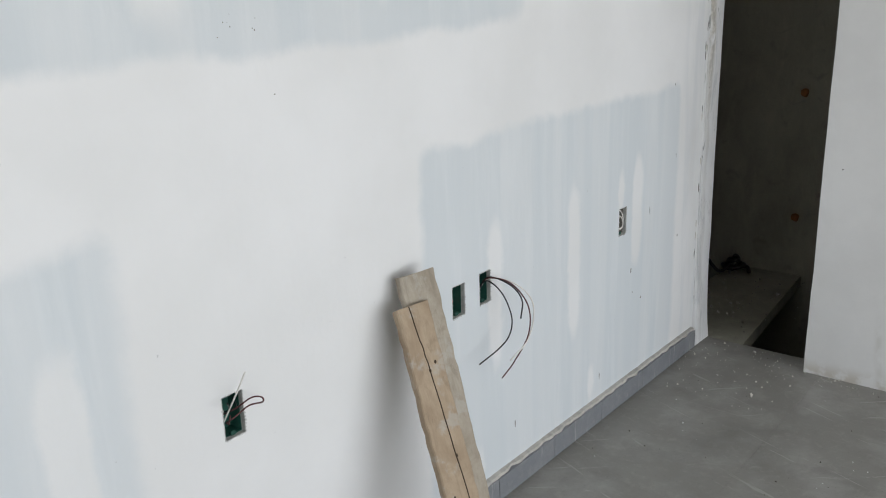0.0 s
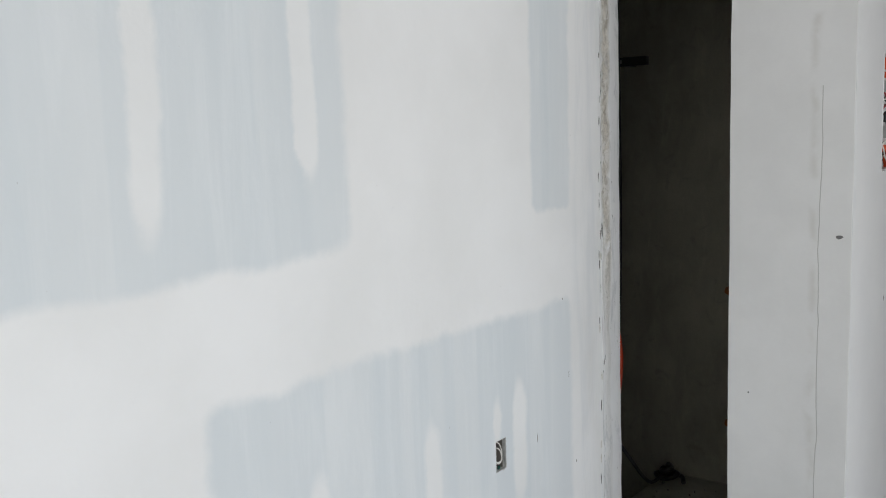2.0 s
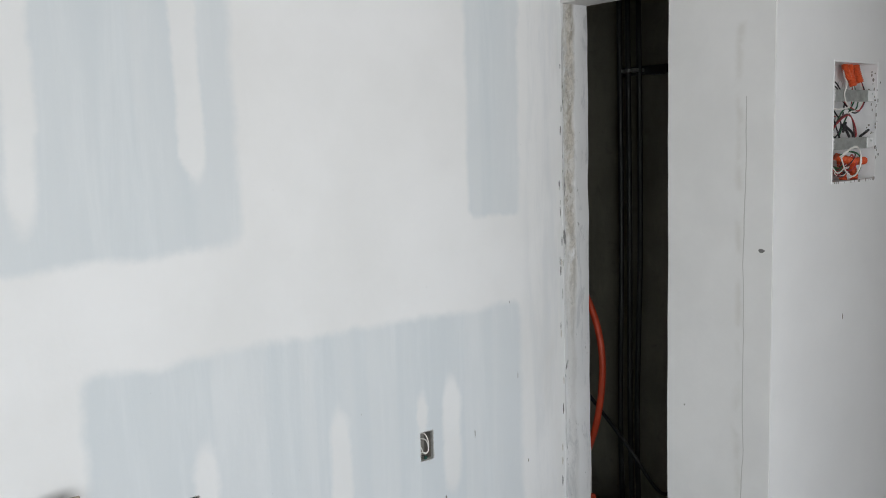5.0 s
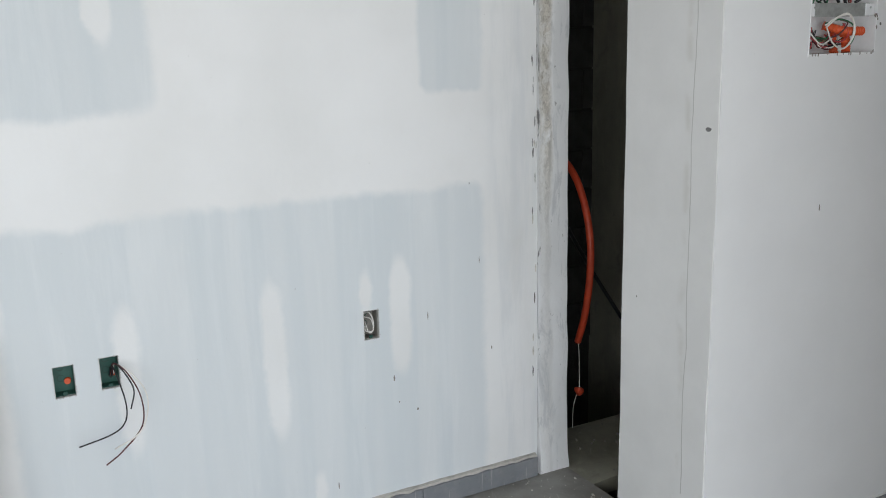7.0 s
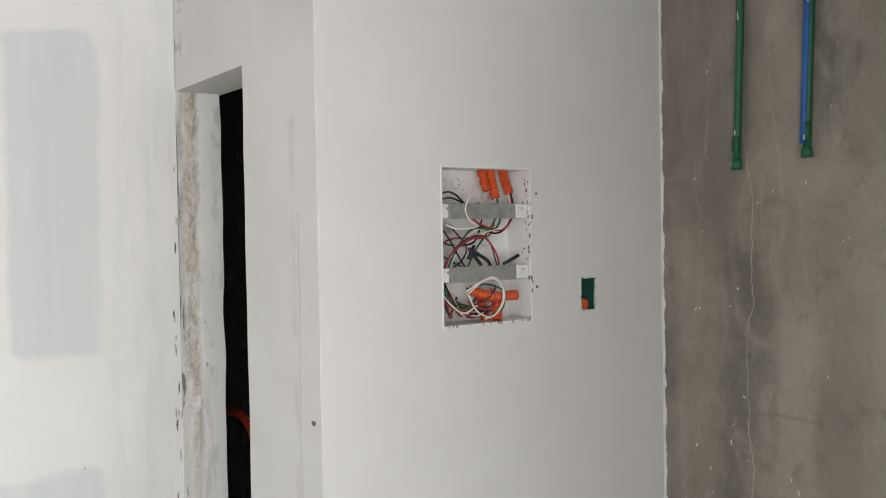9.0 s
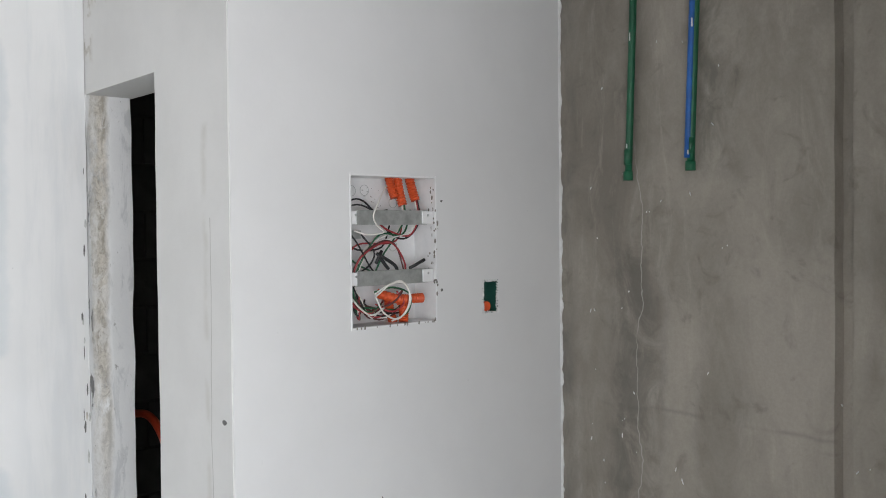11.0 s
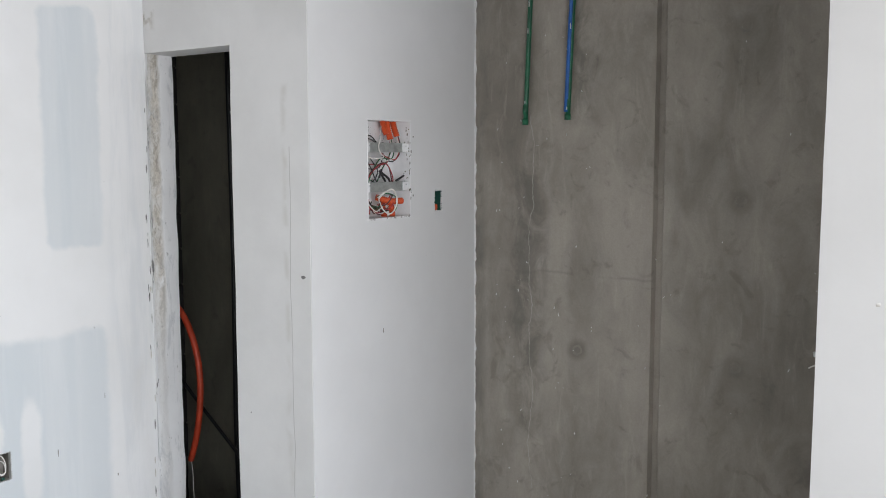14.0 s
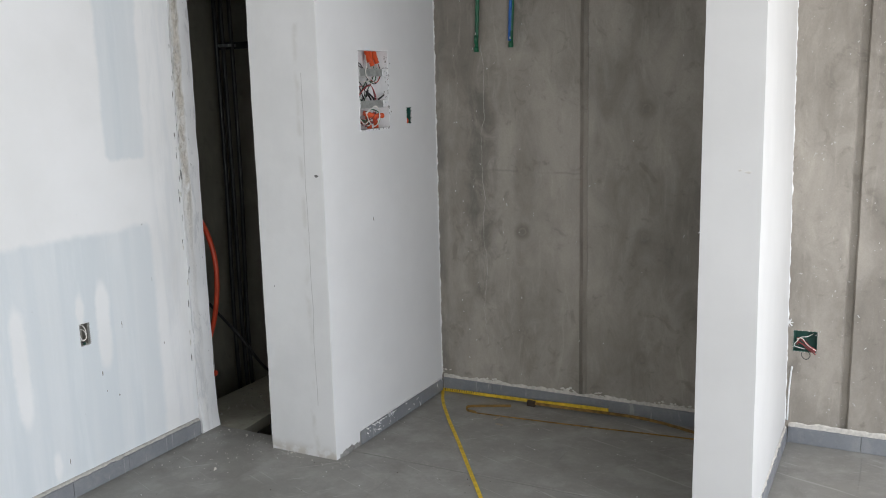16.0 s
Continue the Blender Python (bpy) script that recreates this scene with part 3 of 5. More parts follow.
# ---- electrical boxes in the west wall ----
def ring(bm, centre, normal_x, r0, r1, sides=14, thick=0.0012, axis="x"):
    """A flat ring that stands proud of a box's back."""
    loops = []
    for r in (r0, r1):
        for d in (0, thick):
            row = []
            for k in range(sides):
                a, b = r * math.cos(k * math.tau / sides), r * math.sin(k * math.tau / sides)
                o = (d * normal_x, a, b) if axis == "x" else (a, d * normal_x, b)
                row.append(bm.verts.new(Vector(centre) + Vector(o)))
            loops.append(row)
    order = (loops[0], loops[1], loops[3], loops[2])
    for a, b in zip(order, order[1:] + order[:1]):
        for k in range(sides):
            bm.faces.new((a[k], a[(k + 1) % sides], b[(k + 1) % sides], b[k]))
    return bm


def tray(w, h, d, t=0.0022, lip=0.001):
    """An open box: back and four sides, open towards +x, origin at the middle of its mouth."""
    bm = bmesh.new()
    block(bm, -d, -d + t, -w / 2, w / 2, -h / 2, h / 2)
    for s in (-1, 1):
        block(bm, -d + t, -lip, min(s * w / 2, s * (w / 2 - t)), max(s * w / 2, s * (w / 2 - t)), -h / 2, h / 2)
        block(bm, -d + t, -lip, -w / 2 + t, w / 2 - t, min(s * h / 2, s * (h / 2 - t)), max(s * h / 2, s * (h / 2 - t)))
    return bm


def torn_rim(w, h, seed, out=0.005):
    """The broken edge of the gypsum round a cut-out."""
    rnd = random.Random(seed)
    bm = bmesh.new()
    for a, b, n in (((-w / 2, -h / 2), (w / 2, -h / 2), 7), ((w / 2, -h / 2), (w / 2, h / 2), 12), ((w / 2, h / 2), (-w / 2, h / 2), 7), ((-w / 2, h / 2), (-w / 2, -h / 2), 12)):
        for i in range(n):
            t = (i + 0.5) / n
            y, z = a[0] + (b[0] - a[0]) * t, a[1] + (b[1] - a[1]) * t
            s = out * rnd.uniform(0.25, 0.55)
            bmesh.ops.create_cube(bm, size=1, matrix=pose(rnd.uniform(-0.004, -0.001), y, z, rnd.uniform(0, 90), rnd.uniform(0, 30), 0) @ Matrix.Diagonal((0.006, s * 1.3, s * 1.6, 1)))
    return bm


def wall_box(rect, label, seed, wires=(), plugs=(), shell=None):
    """A green plastic box sunk in the west wall. Wires: (name, material, radius, points); plugs: orange conduit ends (y, z, dy, dz)."""
    y0, y1, z0, z1 = rect
    w, h = y1 - y0, z1 - z0
    ob = thing("electrical_box", (WEST, (y0 + y1) / 2, (z0 + z1) / 2), label, "electrical box", "open boxes in the drywall")
    part("shell", tray(w - 0.001, h - 0.001, 0.05, 0.0022, 0.0135), shell or GREEN_BOX, ob)
    cut = bmesh.new()
    for s in (-1, 1):
        block(cut, -0.013, -0.0008, min(s * w / 2, s * (w / 2 - 0.0015)), max(s * w / 2, s * (w / 2 - 0.0015)), -h / 2, h / 2)
        block(cut, -0.013, -0.0008, -w / 2 + 0.0016, w / 2 - 0.0016, min(s * h / 2, s * (h / 2 - 0.0015)), max(s * h / 2, s * (h / 2 - 0.0015)))
    part("gypsum_edge", cut, GYPSUM, ob, "grey cut edge of the gypsum board")
    part("torn_rim", torn_rim(w, h, seed), GYPSUM, ob, "broken grey gypsum edge")
    for z in (0.3 * h, -0.05 * h):
        part("knockout", ring(bmesh.new(), (-0.0476, -0.005, z), 1, 0.0085, 0.0105), GREEN_DARK, ob)
    part("screw_tab", block(bmesh.new(), -0.012, -0.008, -0.006, 0.006, -h / 2 + 0.002, -h / 2 + 0.012, 0.001), GREEN_DARK, ob)
    for y, z, dy, dz in plugs:
        part("conduit_end", tube([(-0.049, y, z), (-0.042, y - 0.001, z), (-0.035, y - 0.002, z)], 0.0085, 12, 4, None, 0.12), ORANGE, ob, "orange corrugated conduit end")
    for name, m, r, pts in wires:
        part(name, tube(pts, r, 6, 6), m, ob)
    return ob


wall_box(BOXES[0], "open green electrical box with short stiff wires", 1,
         (("white_wire", WHITE_W, 0.0019, [(-0.035, -0.01, -0.035), (-0.01, -0.012, 0.0), (0.03, -0.008, 0.065), (0.055, -0.004, 0.112)]),
          ("black_wire", BLACK_W, 0.0016, [(-0.035, 0.01, -0.01), (0.0, -0.01, 0.02), (0.045, -0.045, 0.06)]),
          ("red_wire", BROWN_W, 0.0018, [(-0.03, -0.015, -0.005), (0.01, 0.0, 0.02), (0.035, 0.02, 0.042), (0.05, 0.034, 0.042), (0.049, 0.036, 0.03), (0.034, 0.014, 0.027), (0.012, -0.006, 0.004), (-0.01, -0.015, -0.015)]),
          ("brown_wire", BROWN_W, 0.0017, [(-0.04, 0.01, -0.03), (-0.01, -0.008, -0.02), (-0.02, 0.005, -0.008)]),
          ("black_wire", BLACK_W, 0.0016, [(-0.04, -0.015, 0.0), (0.0, 0.005, 0.014), (-0.02, 0.015, 0.03)])))
wall_box(BOXES[1], "open empty green electrical box with an orange conduit end", 2, (), ((0.012, -0.012, 0.0, 0.0),))
wall_box(BOXES[2], "open green electrical box with long dangling wires", 3,
         (("black_wire", BLACK_W, 0.0021, [(-0.03, 0.0, -0.02), (0.0, 0.006, 0.018), (0.045, 0.014, -0.01), (0.07, 0.024, -0.075), (0.07, 0.016, -0.125), (0.062, -0.02, -0.155), (0.055, -0.105, -0.175)]),
          ("black_wire", BLACK_W, 0.0021, [(-0.03, 0.005, -0.025), (0.0, 0.012, 0.026), (0.06, 0.03, 0.012), (0.09, 0.045, -0.03), (0.095, 0.032, -0.08)]),
          ("brown_wire", BROWN_W, 0.0021, [(-0.03, 0.01, -0.02), (0.0, 0.01, 0.024), (0.06, 0.035, 0.014), (0.10, 0.06, -0.05), (0.105, 0.055, -0.13), (0.095, 0.0, -0.195), (0.085, -0.045, -0.23)]),
          ("white_wire", WHITE_W, 0.0021, [(-0.03, 0.012, -0.015), (0.0, 0.014, 0.022), (0.06, 0.04, 0.016), (0.10, 0.072, -0.03), (0.11, 0.072, -0.09), (0.105, 0.045, -0.15), (0.095, -0.02, -0.185)])),
         ((0.012, -0.014, 0.006, 0.004),))
wall_box(BOXES[3], "open electrical box with a looped white wire", 4,
         (("white_wire", WHITE_W, 0.0019, [(-0.04, -0.012, 0.03), (-0.012, -0.002, 0.038), (-0.004, 0.008, 0.01), (-0.006, 0.006, -0.022), (-0.012, -0.006, -0.026), (-0.03, -0.01, 0.005)]),
          ("white_wire", WHITE_W, 0.0019, [(-0.04, -0.014, 0.02), (-0.01, 0.003, 0.015), (-0.004, 0.006, -0.02), (-0.02, -0.012, -0.024), (-0.03, -0.01, -0.01)]),
          ("black_wire", BLACK_W, 0.0016, [(-0.04, -0.01, -0.04), (-0.02, -0.014, -0.034), (-0.01, 0.0, -0.036)])), (), BOX_GREY)

# ---- square box in the concrete ----
sq = thing("electrical_box", ((SQUARE[0] + SQUARE[1]) / 2, NORTH, (SQUARE[2] + SQUARE[3]) / 2), "square green electrical box with tangled wires in concrete", "electrical box")
turned = Matrix.Rotation(radians(-90), 4, "Z")
for nm, b, m in (("shell", tray(0.101, 0.098, 0.05), GREEN_BOX), ("torn_rim", torn_rim(0.103, 0.1, 9, 0.006), MORTAR)):
    bmesh.ops.transform(b, matrix=turned, verts=b.verts)
    part(nm, b, m, sq)
part("knockout", ring(bmesh.new(), (0.02, 0.0465, 0.02), -1, 0.01, 0.0125, 14, 0.0012, "y"), GREEN_DARK, sq)
for nm, m, pts in (("red_wire", RED_W, [(-0.03, 0.04, -0.02), (-0.025, 0.0, 0.01), (0.0, -0.015, 0.0), (0.03, -0.02, -0.02), (0.045, -0.02, -0.045)]),
                   ("red_wire", RED_W, [(-0.04, 0.04, -0.03), (-0.03, -0.005, -0.002), (0.0, -0.02, -0.012), (0.035, -0.025, -0.035)]),
                   ("white_wire", WHITE_W, [(0.03, 0.04, 0.03), (0.01, 0.0, 0.025), (-0.02, -0.01, 0.02), (-0.035, -0.012, 0.0), (-0.045, -0.015, -0.02), (0.0, -0.02, -0.03)]),
                   ("black_wire", BLACK_W, [(0.0, 0.04, -0.02), (-0.005, -0.01, -0.02), (-0.01, -0.025, -0.06), (0.01, -0.03, -0.075), (0.025, -0.02, -0.06), (0.015, -0.015, -0.04)]),
                   ("brown_wire", BROWN_W, [(0.0, 0.04, 0.0), (0.02, -0.01, -0.02), (0.045, -0.03, -0.05)])):
    part(nm, tube(pts, 0.0016, 6, 6), m, sq)

rnd = random.Random(17)
for k in range(5):
    a = rnd.uniform(-0.01, 0.015)
    nm, m = (("brown_wire", BROWN_W), ("red_wire", RED_W), ("white_wire", WHITE_W))[k % 3]
    part(nm, tube([(-0.03, 0.04, a - 0.02), (-0.035, 0.0, a), (-0.012, -0.014, a + rnd.uniform(-0.005, 0.012)), (0.012, -0.018, a - 0.02), (0.036, -0.02, a - 0.035), (0.05, -0.012, a - 0.045)], 0.0015, 6, 6), m, sq)

# ---- recessed distribution panel ----
py, pz = (PANEL[0] + PANEL[1]) / 2, (PANEL[2] + PANEL[3]) / 2
panel = thing("distribution_panel", (0, py, pz), "open white steel distribution panel full of coloured wires", "electrical panel")
part("back_plate", block(bmesh.new(), -0.085, -0.0834, -0.132, 0.132, -0.1815, 0.1815), WHITE_STEEL, panel)
for q in (-1, 1):
    part("side_plate", block(bmesh.new(), -0.0834, -0.002, min(q * 0.132, q * 0.1304), max(q * 0.132, q * 0.1304), -0.1815, 0.1815), WHITE_STEEL, panel)
    part("end_plate", block(bmesh.new(), -0.0834, -0.002, -0.1303, 0.1303, min(q * 0.1815, q * 0.1799), max(q * 0.1815, q * 0.1799)), WHITE_STEEL, panel)
rim = bmesh.new()
for s in (-1, 1):
    block(rim, -0.002, 0.0012, s * 0.132 - 0.0022, s * 0.132 + 0.0022, -0.186, 0.186, 0.0008)
    block(rim, -0.002, 0.0011, -0.1297, 0.1297, s * 0.1815 - 0.0022, s * 0.1815 + 0.0022, 0.0008)
part("rim", rim, WHITE_STEEL, panel, "white enamelled rim flecked with plaster")
for z in (0.081, -0.065):
    bar = part("mounting_rail", block(bmesh.new(), -0.012, -0.009, -0.108, 0.112, z - 0.018, z + 0.018, 0.0008), GALV, panel, "galvanised steel mounting rail")
    for y in (-0.118, 0.106):
        b = block(bmesh.new(), -0.011, -0.006, y - 0.012, y + (0.008 if y < 0 else 0.022), z - 0.016, z + 0.016, 0.001)
        part("bracket", b, WHITE_STEEL, bar)
        part("screw", ring(bmesh.new(), (-0.004, y + 0.003, z + 0.006), 1, 0.0008, 0.003, 8), GALV, bar)
for y, z in ((-0.118, 0.145), (-0.07, 0.148), (0.06, 0.12), (0.058, 0.01), (0.07, -0.14), (-0.03, 0.15), (0.02, -0.02)):
    part("knockout", ring(bmesh.new(), (-0.0832, y, z), 1, 0.0125, 0.0137, 18, 0.0008), GALV, panel)
for y0, y1, z1, r in ((0.022, 0.03, 0.13, 0.0115), (0.048, 0.056, 0.112, 0.0125), (0.088, 0.098, 0.124, 0.0125)):
    part("conduit", tube([(-0.05, y0, 0.181), (-0.046, (y0 + y1) / 2, (0.181 + z1) / 2), (-0.038, y1, z1)], r, 14, 9, None, 0.16), ORANGE, panel, "orange corrugated conduit")
for pts in ([(-0.05, -0.02, -0.105), (-0.025, 0.015, -0.118), (-0.02, 0.045, -0.122)], [(-0.03, 0.03, -0.125), (-0.022, 0.07, -0.122), (-0.02, 0.1, -0.122)], [(-0.04, 0.055, -0.13), (-0.025, 0.045, -0.155), (-0.02, 0.04, -0.178)], [(-0.055, 0.02, -0.12), (-0.05, 0.02, -0.15), (-0.05, 0.03, -0.18)]):
    part("conduit", tube(pts, 0.0125, 14, 9, None, 0.14), ORANGE, panel, "orange corrugated conduit")
part("paper_tag", block(bmesh.new(), -0.06, -0.0585, -0.12, -0.06, 0.03, 0.05, 0.0004), GALV, panel, "grey printed label strip")
LOOPS = (
    ("white_wire", WHITE_W, [(-0.038, 0.054, 0.115), (-0.03, 0.05, 0.08), (-0.035, 0.04, 0.05), (-0.035, -0.01, 0.035), (-0.035, -0.07, 0.0), (-0.04, -0.1, -0.06)]),
    ("green_wire", GREEN_W, [(-0.038, 0.06, 0.115), (-0.03, 0.056, 0.08), (-0.035, 0.03, 0.035), (-0.035, -0.01, -0.01), (-0.035, -0.04, -0.06)]),
    ("white_wire", WHITE_W, [(-0.036, 0.094, 0.125), (-0.02, 0.086, 0.08), (-0.02, 0.062, 0.045), (-0.02, 0.01, 0.032), (-0.025, -0.055, 0.008), (-0.03, -0.095, -0.055)]),
    ("red_wire", RED_W, [(-0.036, 0.099, 0.125), (-0.02, 0.09, 0.075), (-0.02, 0.06, 0.036), (-0.02, 0.0, 0.048), (-0.02, -0.05, 0.075)]),
    ("black_wire", BLACK_W, [(-0.036, 0.102, 0.125), (-0.018, 0.095, 0.08), (-0.02, 0.07, 0.04), (-0.025, 0.03, 0.03), (-0.03, -0.03, 0.07)]),
    ("white_wire", WHITE_W, [(-0.06, 0.03, 0.172), (-0.03, -0.015, 0.14), (-0.006, -0.045, 0.118), (-0.004, -0.062, 0.085), (-0.004, -0.05, 0.06), (-0.006, -0.03, 0.045), (-0.02, -0.07, 0.04), (-0.03, -0.1, 0.05)]),
    ("red_wire", RED_W, [(-0.03, -0.11, -0.065), (-0.02, -0.09, -0.015), (-0.018, -0.03, 0.018), (-0.018, 0.01, 0.015), (-0.02, 0.045, -0.03), (-0.03, 0.055, -0.07)]),
    ("brown_wire", BROWN_W, [(-0.03, -0.115, -0.06), (-0.022, -0.08, -0.005), (-0.02, -0.02, 0.024), (-0.02, 0.02, 0.008), (-0.025, 0.05, -0.06)]),
    ("green_wire", GREEN_W, [(-0.03, -0.1, -0.06), (-0.025, -0.075, -0.01), (-0.02, -0.03, 0.04), (-0.02, 0.04, 0.04), (-0.025, 0.07, 0.1)]),
    ("green_wire", GREEN_W, [(-0.05, -0.12, 0.03), (-0.045, -0.1, -0.02), (-0.03, -0.05, -0.05), (-0.03, -0.02, -0.06)]),
    ("black_wire", BLACK_W, [(-0.05, -0.125, 0.11), (-0.03, -0.1, 0.125), (-0.025, -0.075, 0.12), (-0.025, -0.04, 0.095), (-0.03, 0.0, 0.1)]),
    ("black_wire", BLACK_W, [(-0.05, -0.125, 0.1), (-0.03, -0.095, 0.112), (-0.03, -0.06, 0.105), (-0.04, -0.03, 0.09)]),
    ("black_wire", BLACK_W, [(-0.03, -0.125, 0.055), (-0.02, -0.1, 0.02), (-0.02, -0.06, -0.04), (-0.025, -0.03, -0.06)]),
    ("black_wire", BLACK_W, [(-0.03, -0.08, 0.04), (-0.02, -0.05, 0.0), (-0.02, -0.06, -0.03), (-0.02, -0.09, -0.05)]),
    ("red_wire", RED_W, [(-0.05, -0.122, 0.06), (-0.03, -0.12, -0.01), (-0.03, -0.122, -0.06)]),
    ("white_wire", WHITE_W, [(-0.04, -0.12, -0.09), (-0.02, -0.1, -0.13), (-0.02, -0.06, -0.155), (-0.02, -0.02, -0.14)]),
    ("red_wire", RED_W, [(-0.05, -0.125, -0.09), (-0.025, -0.11, -0.13), (-0.02, -0.07, -0.15), (-0.02, -0.04, -0.14)]),
    ("green_wire", GREEN_W, [(-0.045, -0.1, -0.085), (-0.025, -0.095, -0.13), (-0.02, -0.06, -0.148), (-0.02, -0.03, -0.13)]),
    ("brown_wire", BROWN_W, [(-0.05, -0.115, -0.085), (-0.03, -0.118, -0.14), (-0.03, -0.11, -0.17)]),
    ("white_wire", WHITE_W, [(-0.02, -0.05, -0.105), (-0.008, -0.02, -0.085), (-0.004, 0.02, -0.075), (-0.004, 0.045, -0.1), (-0.004, 0.042, -0.14), (-0.006, 0.01, -0.168), (-0.01, -0.03, -0.15), (-0.015, -0.05, -0.11)]),
    ("white_wire", WHITE_W, [(-0.02, -0.045, -0.11), (-0.006, -0.01, -0.082), (-0.003, 0.03, -0.082), (-0.003, 0.05, -0.12), (-0.005, 0.03, -0.158), (-0.01, -0.005, -0.172)]),
    ("green_wire", GREEN_W, [(-0.02, -0.05, -0.1), (-0.009, 0.0, -0.09), (-0.006, 0.05, -0.11), (-0.006, 0.045, -0.15), (-0.012, 0.01, -0.17)]),
    ("brown_wire", BROWN_W, [(-0.03, -0.03, -0.14), (-0.015, 0.0, -0.13), (-0.012, 0.03, -0.1), (-0.015, 0.0, -0.09)]),
    ("red_wire", RED_W, [(-0.03, -0.04, -0.13), (-0.014, 0.0, -0.15), (-0.012, 0.035, -0.13), (-0.015, 0.015, -0.1)]),
)
rnd = random.Random(77)
EXTRA = []
for k in range(17):
    nm, m = (("black_wire", BLACK_W), ("brown_wire", BROWN_W), ("green_wire", GREEN_W), ("white_wire", WHITE_W), ("red_wire", RED_W))[k % 5]
    a, b = rnd.uniform(-0.12, -0.085), rnd.uniform(-0.1, 0.06)
    EXTRA.append((nm, m, [(-0.05, a, -0.085), (-0.03 - 0.002 * k, a + 0.01, -0.12 + rnd.uniform(-0.01, 0.01)), (-0.03, (a + b) / 2, -0.155 + rnd.uniform(-0.012, 0.015)), (-0.035, b, -0.14 + rnd.uniform(-0.02, 0.04))]))
for k in range(2):
    nm, m = (("red_wire", RED_W), ("black_wire", BLACK_W), ("white_wire", WHITE_W), ("brown_wire", BROWN_W))[k % 4]
    a, b = rnd.uniform(-0.12, -0.07), rnd.uniform(0.0, 0.07)
    EXTRA.append((nm, m, [(-0.05, a, rnd.uniform(-0.05, 0.05)), (-0.04, a + 0.03, rnd.uniform(0.0, 0.04)), (-0.04, b - 0.03, rnd.uniform(0.0, 0.05)), (-0.045, b, rnd.uniform(0.06, 0.12))]))
for nm, m, pts in (*LOOPS, *EXTRA):
    part(nm, tube(pts, 0.0023, 6, 6), m, panel)
for pts in ([(-0.015, -0.045, -0.005), (-0.012, -0.03, -0.025), (-0.012, -0.012, -0.045)], [(-0.015, -0.03, 0.0), (-0.012, -0.05, -0.03)], [(-0.012, 0.055, -0.045), (-0.008, 0.1, -0.025)], [(-0.012, -0.035, -0.012), (-0.01, 0.005, -0.035), (-0.015, 0.02, -0.055)]):
    part("taped_end", tube(pts, 0.0042, 8, 4), BLACK_W, panel, "wire end wrapped in black tape")
rnd = random.Random(5)
flecks = bmesh.new()
for i in range(34):
    side = rnd.random()
    y, z = (0.132, rnd.uniform(-0.18, 0.15)) if side < 0.7 else (rnd.uniform(-0.13, 0.13), -0.182)
    s = rnd.uniform(0.0012, 0.0036)
    bmesh.ops.create_icosphere(flecks, subdivisions=1, radius=1, matrix=pose(0.0008, y + rnd.uniform(-0.008, 0.006), z, 0, 0, 0) @ Matrix.Diagonal((0.0012, s, s * rnd.uniform(0.6, 2.2), 1)))
for i in range(26):
    z = rnd.uniform(-0.06, 0.16)
    bmesh.ops.create_icosphere(flecks, subdivisions=1, radius=1, matrix=pose(rnd.uniform(-0.03, -0.004), 0.1303, z) @ Matrix.Diagonal((rnd.uniform(0.001, 0.004), 0.0006, rnd.uniform(0.001, 0.007), 1)))
for i in range(16):
    y, z = rnd.uniform(-0.04, 0.03), rnd.uniform(0.1, 0.16)
    bmesh.ops.create_icosphere(flecks, subdivisions=1, radius=1, matrix=pose(-0.0834, y, z) @ Matrix.Diagonal((0.0006, rnd.uniform(0.0006, 0.003), rnd.uniform(0.0006, 0.0016), 1)))
tagged(part("plaster_flecks", flecks, BOX_GREY, panel, "grey plaster spatter on the rim"), kind="stuff")

# ---- small switch box ----
sw = thing("switch_box", (0, (SWITCH[0] + SWITCH[1]) / 2, (SWITCH[2] + SWITCH[3]) / 2), "small open switch box with an orange conduit end", "electrical box")
part("shell", tray(0.058, 0.089, 0.045), GREEN_BOX, sw)
part("torn_rim", torn_rim(0.056, 0.087, 12, 0.011), PLASTER, sw, "broken white plaster edge")
part("conduit_end", tube([(-0.04, -0.006, -0.028), (-0.02, -0.006, -0.027), (-0.008, -0.006, -0.027)], 0.0135, 12, 5, None, 0.12), ORANGE, sw, "orange conduit end")

# ---- water pipes ----
def water_pipe(x, bottom, label, stripe):
    ob = thing("water_pipe", (x, NORTH, bottom), label, "pipe", "capped pipes on the concrete")
    part("pipe", tube([(0.0, -0.017, 0.0), (0.012, -0.017, 0.3), (0.022, -0.017, CEIL - bottom)], 0.0098, 14, 4), GREEN_P, ob)
    part("cap", tube([(0, -0.018, -0.012), (0, -0.018, 0.012)], 0.0128, 14), GREEN_P, ob, "green end cap")
    part("collar", tube([(0, -0.018, 0.03), (0.001, -0.018, 0.07)], 0.0112, 14), GREEN_P, ob)
    if stripe:
        b = tube([(-0.005, -0.023, 0.02), (0.007, -0.023, 0.3), (0.017, -0.023, CEIL - bottom)], 0.0088, 12, 4)
        part("blue_strip", b, BLUE_P, ob, "blue sleeve along the pipe")
    for k in range(3):
        z = (0.05, 0.33, 0.47)[k] + 0.03 * math.sin(k * 5 + x * 9)
        part("paint_fleck", block(bmesh.new(), -0.0015 + 0.04 * z, 0.0015 + 0.04 * z, -0.0325 if stripe else -0.0285, -0.026, z, z + 0.012 + 0.01 * (k % 3), 0.001), PLASTER, ob)
    return ob


water_pipe(0.252, 1.852, "green plastic water pipe with an end cap", False)
water_pipe(0.443, 1.868, "green water pipe with a blue side, end cap", True)


